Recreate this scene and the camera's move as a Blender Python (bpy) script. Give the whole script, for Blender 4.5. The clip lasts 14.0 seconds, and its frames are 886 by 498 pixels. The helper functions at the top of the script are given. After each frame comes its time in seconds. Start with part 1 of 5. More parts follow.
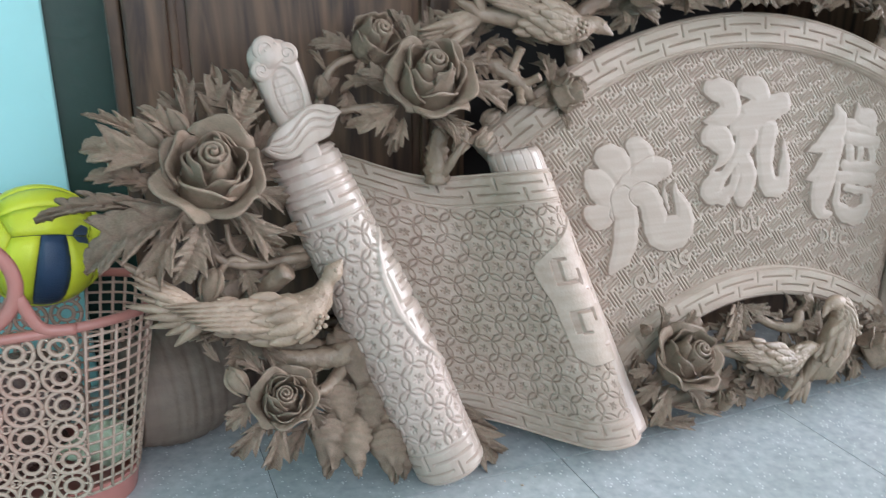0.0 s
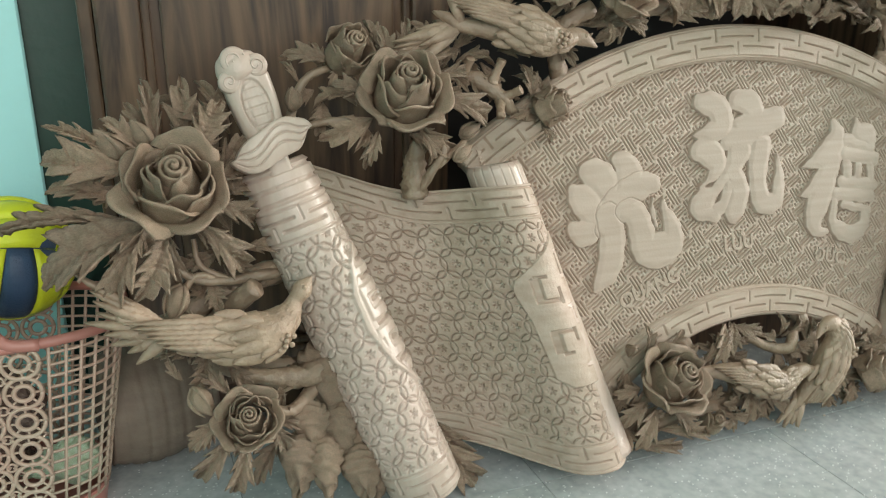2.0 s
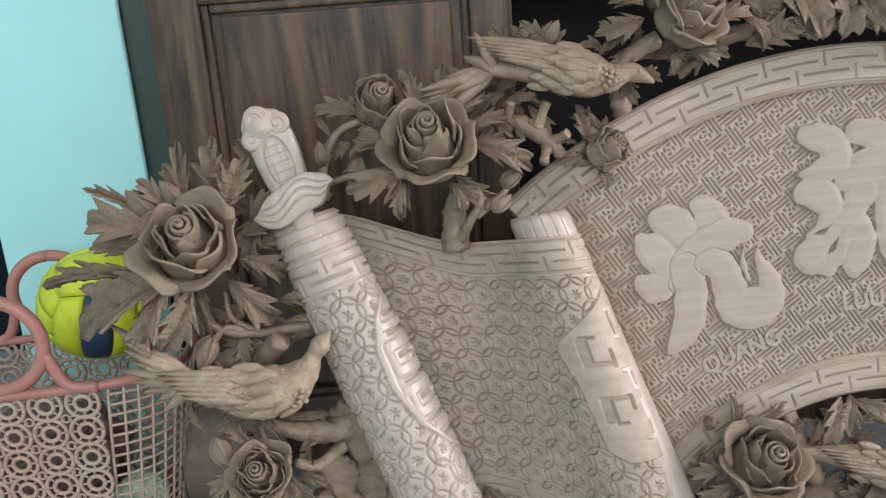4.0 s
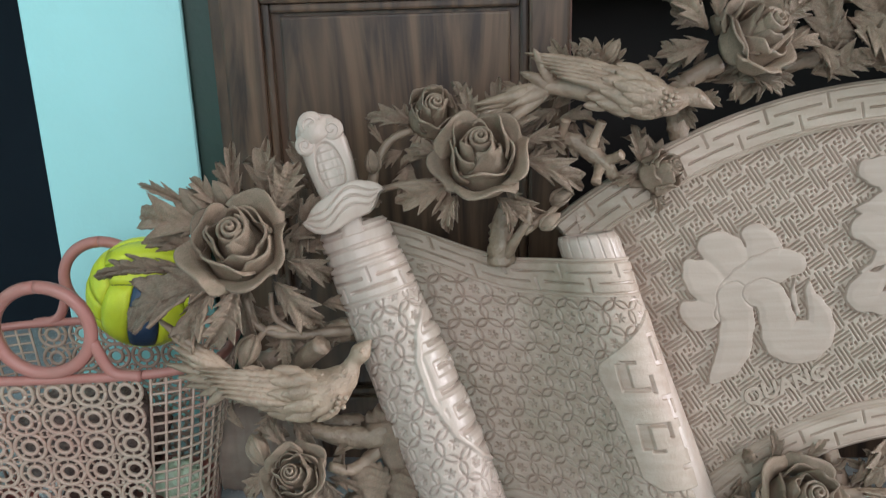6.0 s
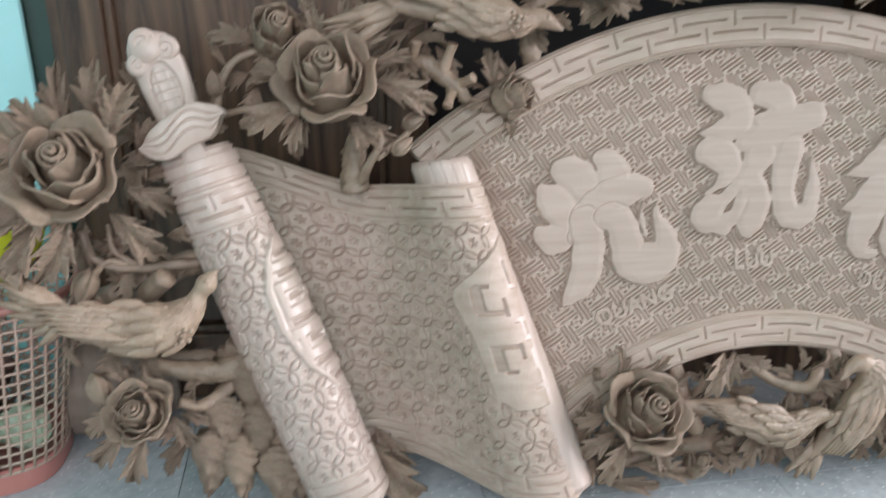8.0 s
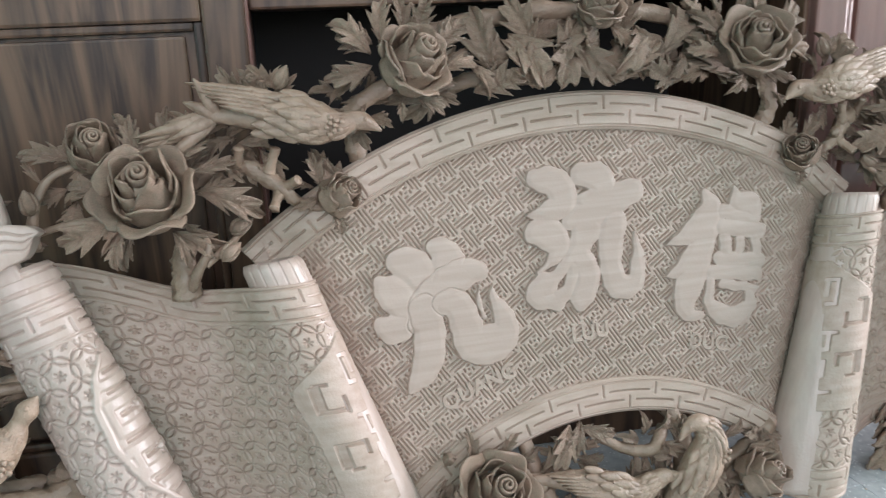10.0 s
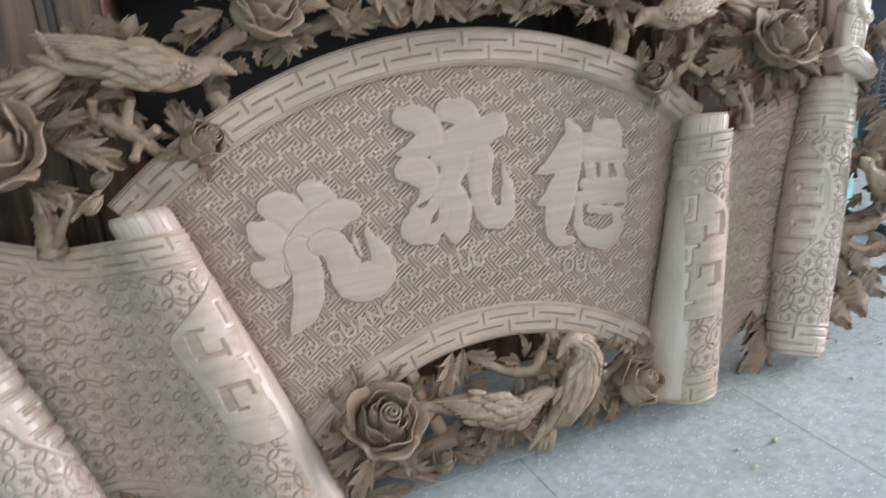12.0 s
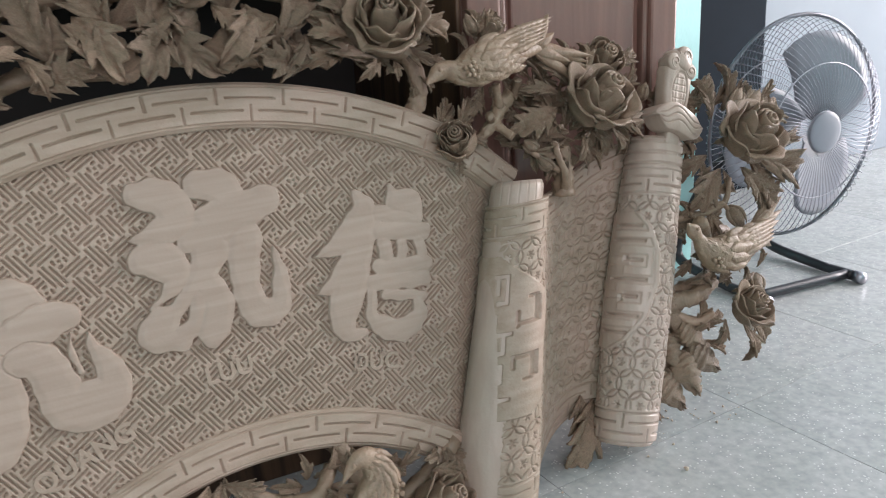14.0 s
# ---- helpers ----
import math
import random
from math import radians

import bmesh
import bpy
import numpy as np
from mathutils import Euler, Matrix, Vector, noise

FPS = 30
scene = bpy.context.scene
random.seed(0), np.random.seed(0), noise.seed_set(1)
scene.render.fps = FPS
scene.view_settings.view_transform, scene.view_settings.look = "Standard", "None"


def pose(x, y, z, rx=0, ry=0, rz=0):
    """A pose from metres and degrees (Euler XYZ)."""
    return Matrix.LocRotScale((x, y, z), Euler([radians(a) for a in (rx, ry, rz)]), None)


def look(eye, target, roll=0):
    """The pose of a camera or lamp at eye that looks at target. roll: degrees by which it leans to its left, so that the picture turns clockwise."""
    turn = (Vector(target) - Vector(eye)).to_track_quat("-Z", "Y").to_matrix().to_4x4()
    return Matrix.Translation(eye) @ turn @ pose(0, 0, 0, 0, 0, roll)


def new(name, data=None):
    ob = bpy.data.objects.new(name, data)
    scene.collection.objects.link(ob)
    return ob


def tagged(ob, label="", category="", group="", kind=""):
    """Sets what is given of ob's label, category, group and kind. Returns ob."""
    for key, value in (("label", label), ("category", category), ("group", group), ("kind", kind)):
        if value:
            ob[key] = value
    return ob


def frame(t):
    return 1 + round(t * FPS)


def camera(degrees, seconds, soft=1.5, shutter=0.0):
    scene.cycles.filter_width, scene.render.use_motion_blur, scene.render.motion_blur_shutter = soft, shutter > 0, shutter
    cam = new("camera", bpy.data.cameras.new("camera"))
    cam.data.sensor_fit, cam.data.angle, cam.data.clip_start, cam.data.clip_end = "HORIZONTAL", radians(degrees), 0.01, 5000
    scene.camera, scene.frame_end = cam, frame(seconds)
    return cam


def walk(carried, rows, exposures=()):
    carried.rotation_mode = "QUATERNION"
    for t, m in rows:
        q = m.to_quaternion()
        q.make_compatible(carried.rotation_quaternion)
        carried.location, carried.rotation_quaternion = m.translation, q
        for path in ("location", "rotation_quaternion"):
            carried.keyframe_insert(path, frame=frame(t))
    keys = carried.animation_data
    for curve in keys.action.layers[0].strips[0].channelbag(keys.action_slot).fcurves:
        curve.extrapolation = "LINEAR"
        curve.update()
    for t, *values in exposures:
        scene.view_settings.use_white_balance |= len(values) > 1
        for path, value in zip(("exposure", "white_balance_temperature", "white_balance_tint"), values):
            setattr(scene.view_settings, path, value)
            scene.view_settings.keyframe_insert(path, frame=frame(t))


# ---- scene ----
cam = camera(58.4, 14.0, soft=1.1, shutter=0.6)
PATH = [
    (0, -0.9257, -0.9118, 0.6616, 71.14, -0.13, -22.70),
    (0.5, -0.9061, -0.9091, 0.6524, 70.21, 0.84, -23.74),
    (1, -0.8932, -0.9101, 0.6570, 70.75, 1.49, -23.38),
    (1.5, -0.8843, -0.8992, 0.6618, 71.34, 1.00, -22.74),
    (2, -0.8701, -0.9017, 0.6625, 71.76, -0.32, -21.62),
    (2.5, -0.7851, -0.9031, 0.6697, 71.67, 1.36, -15.55),
    (3, -0.6615, -0.9052, 0.6830, 72.23, 3.59, -9.68),
    (3.2, -0.6380, -0.9062, 0.6694, 72.85, 4.10, -8.38),
    (5.3, -0.6077, -0.8996, 0.6889, 74.73, 2.76, -2.49),
    (5.5, -0.6063, -0.8986, 0.6923, 74.48, 2.36, -2.27),
    (6, -0.6231, -0.8941, 0.7011, 73.57, 1.55, -1.64),
    (6.5, -0.6331, -0.8968, 0.6813, 70.78, 0.21, -2.49),
    (7, -0.5968, -0.8855, 0.6401, 68.54, 0.43, -5.06),
    (7.5, -0.5896, -0.8874, 0.6413, 67.97, 0.50, -6.85),
    (8, -0.5717, -0.8897, 0.6732, 69.55, 0.13, -9.08),
    (8.5, -0.5484, -0.8844, 0.6997, 72.54, 0.30, -11.54),
    (8.7, -0.5379, -0.8831, 0.7087, 73.72, 0.51, -12.38),
    (10.8, -0.4718, -0.9211, 0.7211, 72.41, 3.37, -19.93),
    (11, -0.4755, -0.9176, 0.6722, 71.77, 3.67, -20.86),
    (11.5, -0.4553, -0.9194, 0.6420, 69.94, 4.46, -21.76),
    (12, -0.4324, -0.9717, 0.6746, 71.37, 4.72, -23.12),
    (12.5, -0.4284, -0.9581, 0.6906, 72.69, 4.50, -26.97),
    (13, -0.3729, -0.8872, 0.6961, 73.01, 3.77, -30.98),
    (13.5, -0.3080, -0.8242, 0.6923, 73.23, 3.15, -34.12),
    (14, -0.2193, -0.8405, 0.6899, 72.44, 3.17, -31.86),

]
walk(cam, [(t, pose(*p)) for t, *p in PATH], exposures=[
    (0, 0.43, 5950, 9), (0.5, 0.44, 6050, 9), (1.5, 0.38, 6400, 10), (2.0, 0.30, 7000, 1), (2.5, 0.78, 6450, 11), (3.0, 0.38, 6500, 10), (5.5, 0.18, 6200, 7), (6.5, 0.13, 6250, 7),
    (7.5, 0.38, 6250, 11), (9, 0.41, 6250, 10), (11, 0.40, 6000, 8), (11.5, 0.29, 6100, 8), (12.5, 0.14, 6200, 9), (13.5, -0.05, 6300, 15), (14, -0.13, 6600, 11)])

# ---- world and light ----
world = bpy.data.worlds.new("sky")
scene.world = world
world.use_nodes = True
wn = world.node_tree.nodes
sky = wn.new("ShaderNodeTexSky")
sky.sky_type, sky.sun_disc = "NISHITA", False
sky.sun_elevation, sky.sun_rotation = radians(50), radians(120)
wn["Background"].inputs[1].default_value = 0.12
world.node_tree.links.new(sky.outputs[0], wn["Background"].inputs[0])


def area(name, eye, target, w, h, power, colour):
    lamp = bpy.data.lights.new(name, "AREA")
    lamp.shape, lamp.size, lamp.size_y, lamp.energy, lamp.color = "RECTANGLE", w, h, power, colour
    ob = new(name, lamp)
    ob.matrix_world = look(eye, target)
    return ob


area("daylight_doorway", (4.45, -0.9, 1.45), (0.3, -0.3, 0.4), 2.0, 2.2, 235, (1.0, 0.93, 0.95))
# added fill from an unseen front opening, set left to brighten that end
area("fill_front", (-0.75, -2.95, 1.7), (-0.6, 0.0, 0.5), 2.4, 1.9, 50, (1.0, 0.94, 0.95))


# ---- materials ----
def mat(name, base, rough=0.6, metal=0.0, dark=None, scale=(6, 6, 6), detail=6, bump=0.0, bump_scale=120, spread=0.10,
        spec=0.5, wave=None, stain=0.0, distort=0.0, span=(0.25, 0.75)):
    """A surface with colour that varies at two scales, a fine relief and a shade of its own for each object."""
    m = bpy.data.materials.new(name)
    m.use_nodes = True
    n, l = m.node_tree.nodes, m.node_tree.links
    b = n["Principled BSDF"]
    co = n.new("ShaderNodeTexCoord")
    mp = n.new("ShaderNodeMapping")
    mp.inputs["Scale"].default_value = scale
    l.new(co.outputs["Object"], mp.inputs["Vector"])
    if wave:
        tex = n.new("ShaderNodeTexWave")
        tex.wave_type, tex.bands_direction = "BANDS", wave
        tex.inputs["Scale"].default_value, tex.inputs["Distortion"].default_value = 1.0, 9.0
        tex.inputs["Detail"].default_value, tex.inputs["Detail Scale"].default_value = 4.0, 1.2
        out = tex.outputs["Fac"]
    else:
        tex = n.new("ShaderNodeTexNoise")
        tex.inputs["Scale"].default_value, tex.inputs["Detail"].default_value, tex.inputs["Distortion"].default_value = 1.0, detail, distort
        out = tex.outputs["Fac"]
    l.new(mp.outputs[0], tex.inputs["Vector"])
    ramp = n.new("ShaderNodeValToRGB")
    ramp.color_ramp.elements[0].position, ramp.color_ramp.elements[1].position = span
    ramp.color_ramp.elements[0].color = (*(dark or [c * 0.72 for c in base]), 1)
    ramp.color_ramp.elements[1].color = (*base, 1)
    l.new(out, ramp.inputs[0])
    col = ramp.outputs[0]
    if stain:
        big = n.new("ShaderNodeTexNoise")
        big.inputs["Scale"].default_value, big.inputs["Detail"].default_value = 7.0, 5.0
        l.new(co.outputs["Object"], big.inputs["Vector"])
        r2 = n.new("ShaderNodeValToRGB")
        r2.color_ramp.elements[0].position, r2.color_ramp.elements[1].position = 0.35, 0.65
        r2.color_ramp.elements[0].color, r2.color_ramp.elements[1].color = (1 - stain, 1 - 0.8 * stain, 1 - stain, 1), (1, 1, 1, 1)
        l.new(big.outputs["Fac"], r2.inputs[0])
        mx = n.new("ShaderNodeMixRGB")
        mx.blend_type, mx.inputs[0].default_value = "MULTIPLY", 1.0
        l.new(col, mx.inputs[1])
        l.new(r2.outputs[0], mx.inputs[2])
        col = mx.outputs[0]
    info = n.new("ShaderNodeObjectInfo")
    rng = n.new("ShaderNodeMapRange")
    rng.inputs["To Min"].default_value, rng.inputs["To Max"].default_value = 1 - spread, 1 + spread
    l.new(info.outputs["Random"], rng.inputs["Value"])
    hsv = n.new("ShaderNodeHueSaturation")
    l.new(rng.outputs[0], hsv.inputs["Value"])
    l.new(col, hsv.inputs["Color"])
    l.new(hsv.outputs[0], b.inputs["Base Color"])
    b.inputs["Roughness"].default_value, b.inputs["Metallic"].default_value = rough, metal
    b.inputs["Specular IOR Level"].default_value = spec
    if bump:
        fine = n.new("ShaderNodeTexNoise")
        fine.inputs["Scale"].default_value, fine.inputs["Detail"].default_value = bump_scale, 5.0
        l.new(co.outputs["Object"], fine.inputs["Vector"])
        bp = n.new("ShaderNodeBump")
        bp.inputs["Strength"].default_value, bp.inputs["Distance"].default_value = bump, 0.004
        l.new(fine.outputs["Fac"], bp.inputs["Height"])
        l.new(bp.outputs[0], b.inputs["Normal"])
    return m


RAW = (0.455, 0.352, 0.286)
M_CARVE = mat("raw_carved_wood", RAW, 0.55, dark=(0.335, 0.244, 0.186), scale=(9, 90, 90), bump=0.22, bump_scale=260, spread=0.05, stain=0.24)
M_FIELD = mat("raw_field_wood", (0.41, 0.315, 0.25), 0.5, dark=(0.325, 0.244, 0.189), scale=(5, 60, 45), bump=0.2, bump_scale=300, spread=0.0, stain=0.14)
M_GLYPH = mat("sanded_wood", (0.395, 0.31, 0.25), 0.5, dark=(0.31, 0.236, 0.185), scale=(5, 60, 75), distort=1.2, bump=0.06, bump_scale=300, spread=0.02)
M_ROLL = mat("pale_roller_wood", (0.49, 0.388, 0.33), 0.32, dark=(0.395, 0.300, 0.250), scale=(60, 60, 7), bump=0.12, bump_scale=240, spread=0.02, stain=0.16)
M_FLORA = mat("carved_flora_wood", (0.355, 0.252, 0.182), 0.42, dark=(0.195, 0.132, 0.090), scale=(40, 90, 40), bump=0.5, bump_scale=190, spread=0.16, stain=0.22)
M_CAB = mat("varnished_rosewood", (0.125, 0.073, 0.044), 0.36, spec=0.35, dark=(0.028, 0.016, 0.011), scale=(13, 13, 1.5), detail=10, distort=3.2, span=(0.36, 0.64), bump=0.05, bump_scale=160, spread=0.06)
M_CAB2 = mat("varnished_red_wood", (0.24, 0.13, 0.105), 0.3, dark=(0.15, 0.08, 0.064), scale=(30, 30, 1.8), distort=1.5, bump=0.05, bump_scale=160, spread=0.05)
# near-black base puts the shade of the open cabinet into the colour
M_SHADE_IN = mat("shade_dark_cabinet_inside", (0.018, 0.014, 0.012), 0.6, scale=(6, 6, 3), spread=0.0)
M_TEAL = mat("turquoise_wall_paint", (0.46, 0.80, 0.80), 0.55, dark=(0.43, 0.75, 0.75), scale=(3, 3, 3), bump=0.15, bump_scale=90, spread=0.0, stain=0.05)
M_GREEN = mat("dark_green_wall", (0.016, 0.05, 0.036), 0.45, dark=(0.011, 0.036, 0.027), scale=(4, 4, 4), bump=0.2, bump_scale=60, spread=0.0)
# near-black colour stands in for the darkness of the unlit openings
M_UNLIT = mat("unlit_opening_shade", (0.014, 0.02, 0.028), 0.85, spec=0.12, scale=(3, 3, 3), spread=0.0)
M_CEIL = mat("white_ceiling_paint", (0.75, 0.76, 0.76), 0.8, scale=(2, 2, 2), spread=0.0)
M_PALE = mat("pale_blue_wall_paint", (0.27, 0.31, 0.35), 0.7, dark=(0.24, 0.28, 0.32), scale=(2, 2, 2), spread=0.0)
M_PLASTIC = mat("aged_pink_plastic", (0.50, 0.20, 0.17), 0.38, dark=(0.42, 0.17, 0.14), scale=(18, 18, 18), spread=0.0, stain=0.2)
M_LATTICE = mat("aged_translucent_plastic", (0.42, 0.365, 0.275), 0.4, dark=(0.46, 0.265, 0.21), scale=(5, 5, 7), spread=0.0)
M_YELLOW = mat("yellow_ball_leather", (0.66, 0.70, 0.03), 0.35, dark=(0.52, 0.56, 0.03), scale=(20, 20, 20), bump=0.3, bump_scale=400, spread=0.05)
M_BLUE = mat("navy_ball_leather", (0.03, 0.06, 0.12), 0.35, scale=(30, 30, 30), bump=0.3, bump_scale=400, spread=0.05)
M_CHROME = mat("chromed_wire", (0.40, 0.41, 0.46), 0.32, metal=1.0, scale=(20, 20, 20), spread=0.0)
M_BLACK = mat("black_steel", (0.03, 0.033, 0.04), 0.35, scale=(20, 20, 20), spread=0.0)
M_BLADE = mat("grey_blue_fan_plastic", (0.26, 0.275, 0.32), 0.35, scale=(10, 10, 10), spread=0.0)
M_DRUM = mat("dusty_turned_wood", (0.20, 0.15, 0.115), 0.7, dark=(0.12, 0.088, 0.066), scale=(10, 10, 40), bump=0.3, bump_scale=120, spread=0.0)
M_GROUT = mat("grey_grout", (0.17, 0.175, 0.175), 0.9, scale=(40, 40, 40), spread=0.0)
M_CHIP = mat("fresh_wood_chip", (0.6, 0.5, 0.4), 0.7, scale=(60, 60, 60), spread=0.2)
M_SACK = mat("green_white_wrapper", (0.35, 0.55, 0.25), 0.4, dark=(0.75, 0.75, 0.7), scale=(28, 28, 28), spread=0.0)


def tile_material():
    m = mat("speckled_grey_green_tile", (0.51, 0.525, 0.53), 0.24, dark=(0.35, 0.375, 0.38), scale=(70, 70, 70), spread=0.04, stain=0.12, bump=0.08, bump_scale=60)
    n, l = m.node_tree.nodes, m.node_tree.links
    b = n["Principled BSDF"]
    old = b.inputs["Base Color"].links[0].from_socket
    co = n.new("ShaderNodeTexCoord")
    vo = n.new("ShaderNodeTexVoronoi")
    vo.inputs["Scale"].default_value = 210
    l.new(co.outputs["Object"], vo.inputs["Vector"])
    sm = n.new("ShaderNodeSeparateColor")
    l.new(vo.outputs["Color"], sm.inputs[0])
    gt = n.new("ShaderNodeMath")
    gt.operation, gt.inputs[1].default_value = "GREATER_THAN", 0.84
    l.new(sm.outputs[0], gt.inputs[0])
    lt = n.new("ShaderNodeMath")
    lt.operation, lt.inputs[1].default_value = "LESS_THAN", 0.32
    l.new(vo.outputs["Distance"], lt.inputs[0])
    mu = n.new("ShaderNodeMath")
    mu.operation = "MULTIPLY"
    l.new(gt.outputs[0], mu.inputs[0])
    l.new(lt.outputs[0], mu.inputs[1])
    mx = n.new("ShaderNodeMixRGB")
    mx.inputs[2].default_value = (0.66, 0.68, 0.67, 1)
    l.new(mu.outputs[0], mx.inputs[0])
    l.new(old, mx.inputs[1])
    l.new(mx.outputs[0], b.inputs["Base Color"])
    return m


M_TILE = tile_material()


# ---- mesh helpers ----
def mesh_from(name, v, f, material, smooth=True):
    me = bpy.data.meshes.new(name)
    me.from_pydata(np.asarray(v, dtype=float).tolist(), [], f if isinstance(f, list) else np.asarray(f).tolist())
    if smooth:
        me.polygons.foreach_set("use_smooth", [True] * len(me.polygons))
    me.materials.append(material)
    me.update()
    return me


def grid_faces(nu, nv, wrap=False, base=0, flip=False):
    i = np.arange(nu if wrap else nu - 1)[:, None]
    j = np.arange(nv - 1)[None, :]
    a, b = i * nv + j, ((i + 1) % nu) * nv + j
    q = np.stack([a, b, b + 1, a + 1], -1).reshape(-1, 4) + base
    return q[:, ::-1] if flip else q


def slab(front, back_shift, step=6, flip=False):
    """A relief front, a rim and a coarse back: front is (nu, nv, 3), back_shift an offset to the back."""
    nu, nv, _ = front.shape
    shift = np.broadcast_to(back_shift, front.shape)
    v = [front.reshape(-1, 3)]
    f = [grid_faces(nu, nv, flip=flip)]
    idx = np.arange(nu * nv).reshape(nu, nv)
    loop = np.concatenate([idx[:, 0], idx[-1, 1:], idx[-2::-1, -1], idx[0, -2:0:-1]])
    base = nu * nv
    v.append((front + shift).reshape(-1, 3)[loop])
    n = len(loop)
    k = np.arange(n)
    q = np.stack([loop, base + k, base + (k + 1) % n, loop[(k + 1) % n]], -1)
    f.append(q[:, ::-1] if flip else q)
    iu = np.unique(np.r_[np.arange(0, nu, step), nu - 1])
    iv = np.unique(np.r_[np.arange(0, nv, step), nv - 1])
    back = (front + shift)[np.ix_(iu, iv)]
    f.append(grid_faces(len(iu), len(iv), base=base + n, flip=not flip))
    v.append(back.reshape(-1, 3))
    return np.concatenate(v), np.concatenate(f)


def part(name, me, parent, label="", m=None):
    """Links a mesh (or a bmesh with its material already in it) as one object under a thing or a part."""
    ob = new(name, me)
    ob.parent = parent
    if m is not None:
        ob.matrix_local = m
    return tagged(ob, label) if label else ob


def box_mesh(name, size, material, bevel=0.004, seg=2):
    bm = bmesh.new()
    bmesh.ops.create_cube(bm, size=1)
    bmesh.ops.scale(bm, vec=size, verts=bm.verts)
    if bevel:
        bmesh.ops.bevel(bm, geom=bm.edges[:], offset=bevel, segments=seg, affect="EDGES", profile=0.6)
    me = bpy.data.meshes.new(name)
    bm.to_mesh(me)
    bm.free()
    me.materials.append(material)
    return me


def thing(name, label, category, m=None, group="", kind=""):
    ob = new(name)
    if m is not None:
        ob.matrix_world = m
    return tagged(ob, label, category, group, kind)


def smooth(x):
    x = np.clip(x, 0, 1)
    return x * x * (3 - 2 * x)


def spline(pts, n):
    """Points along a Catmull-Rom curve through pts (any number of columns)."""
    p = np.asarray(pts, float)
    p = np.vstack([2 * p[0] - p[1], p, 2 * p[-1] - p[-2]])
    out = []
    for i in range(1, len(p) - 2):
        t = np.linspace(0, 1, n, endpoint=i == len(p) - 3)[:, None]
        a, b, c, d = p[i - 1:i + 3]
        out.append(0.5 * (2 * b + (c - a) * t + (2 * a - 5 * b + 4 * c - d) * t ** 2 + (3 * b - a - 3 * c + d) * t ** 3))
    return np.concatenate(out)


def tube_data(pts, n=8, seg=10, rough=0.0, squash=1.0, seed=0):
    """Rows of x, y, z, radius: a bent, tapering tube with closed ends."""
    s = spline(pts, n) if len(pts) > 2 else np.array([np.asarray(pts[0]) * (1 - t) + np.asarray(pts[1]) * t for t in np.linspace(0, 1, n)])
    c, r = s[:, :3], np.maximum(s[:, 3], 1e-4)
    tan = np.gradient(c, axis=0)
    tan /= np.linalg.norm(tan, axis=1)[:, None] + 1e-9
    ref = np.array([0, 1.0, 0]) if abs(tan[:, 1]).mean() < 0.8 else np.array([1.0, 0, 0])
    e1 = np.cross(tan, ref)
    e1 /= np.linalg.norm(e1, axis=1)[:, None] + 1e-9
    e2 = np.cross(tan, e1)
    a = np.linspace(0, 2 * np.pi, seg, endpoint=False)
    rng = np.random.default_rng(seed)
    rr = r[:, None] * (1 + rough * rng.standard_normal((len(r), seg)))
    v = c[:, None] + rr[..., None] * (np.cos(a)[None, :, None] * e1[:, None] + squash * np.sin(a)[None, :, None] * e2[:, None])
    nu, nv = len(c), seg
    i, j = np.arange(nu - 1)[:, None], np.arange(nv)[None, :]
    f = np.stack([i * nv + j, i * nv + (j + 1) % nv, (i + 1) * nv + (j + 1) % nv, (i + 1) * nv + j], -1).reshape(-1, 4)
    vv = np.vstack([v.reshape(-1, 3), c[:1], c[-1:]])
    k = nu * nv
    faces = f.tolist() + [[k, (j + 1) % nv, j] for j in range(nv)] + [[k + 1, (nu - 1) * nv + j, (nu - 1) * nv + (j + 1) % nv] for j in range(nv)]
    return vv, faces


def join(*datas):
    v, f, base = [], [], 0
    for a, b in datas:
        b = b if isinstance(b, list) else b.tolist()
        v.append(a)
        f += [[i + base for i in q] for q in b]
        base += len(a)
    return np.concatenate(v), f


def mirrored(data):
    v, f = data
    f = f if isinstance(f, list) else np.asarray(f).tolist()
    return v * np.array([-1, 1, 1]), [q[::-1] for q in f]


# ---- carved patterns, in metres on the surface; each gives a height ----
def weave(x, z):
    """Bundles of three grooves set crosswise in a pinwheel, with pitted squares between."""
    p = 0.0053
    a, b = (0.94 * x + 0.60 * z) / 1.115 / p, (0.60 * x - 0.94 * z) / 1.115 / p
    i, j = np.floor(a / 3), np.floor(b / 3)
    la, lb = a - 3 * i, b - 3 * j
    k = (i + 2 * j) % 5
    flat, square = k < 2, k == 3
    along = np.where(flat, la + 3 * k, lb + 3 * (k == 4))
    across = np.where(flat, lb, la)
    row = np.floor(across)
    wide = lambda d, w: smooth((w - np.abs(d)) / 0.17)
    near, far = np.where(row == 2, 1.0, 0.1), np.where(row == 0, 5.0, 5.9)
    lines = wide(across - row - 0.5, 0.26) * smooth((along - near) / 0.2) * smooth((far - along) / 0.2)
    pits = np.zeros_like(a)
    for u, v, s, t in ((1.5, 1.5, 0.42, 0.42), (0.45, 1.0, 0.40, 0.75), (2.0, 0.45, 0.75, 0.40), (2.55, 2.0, 0.40, 0.75), (1.0, 2.55, 0.75, 0.40)):
        pits = np.maximum(pits, wide(la - u, 0.75 * s) * wide(lb - v, 0.75 * t))
    return -0.0050 * np.where(square, pits, lines)


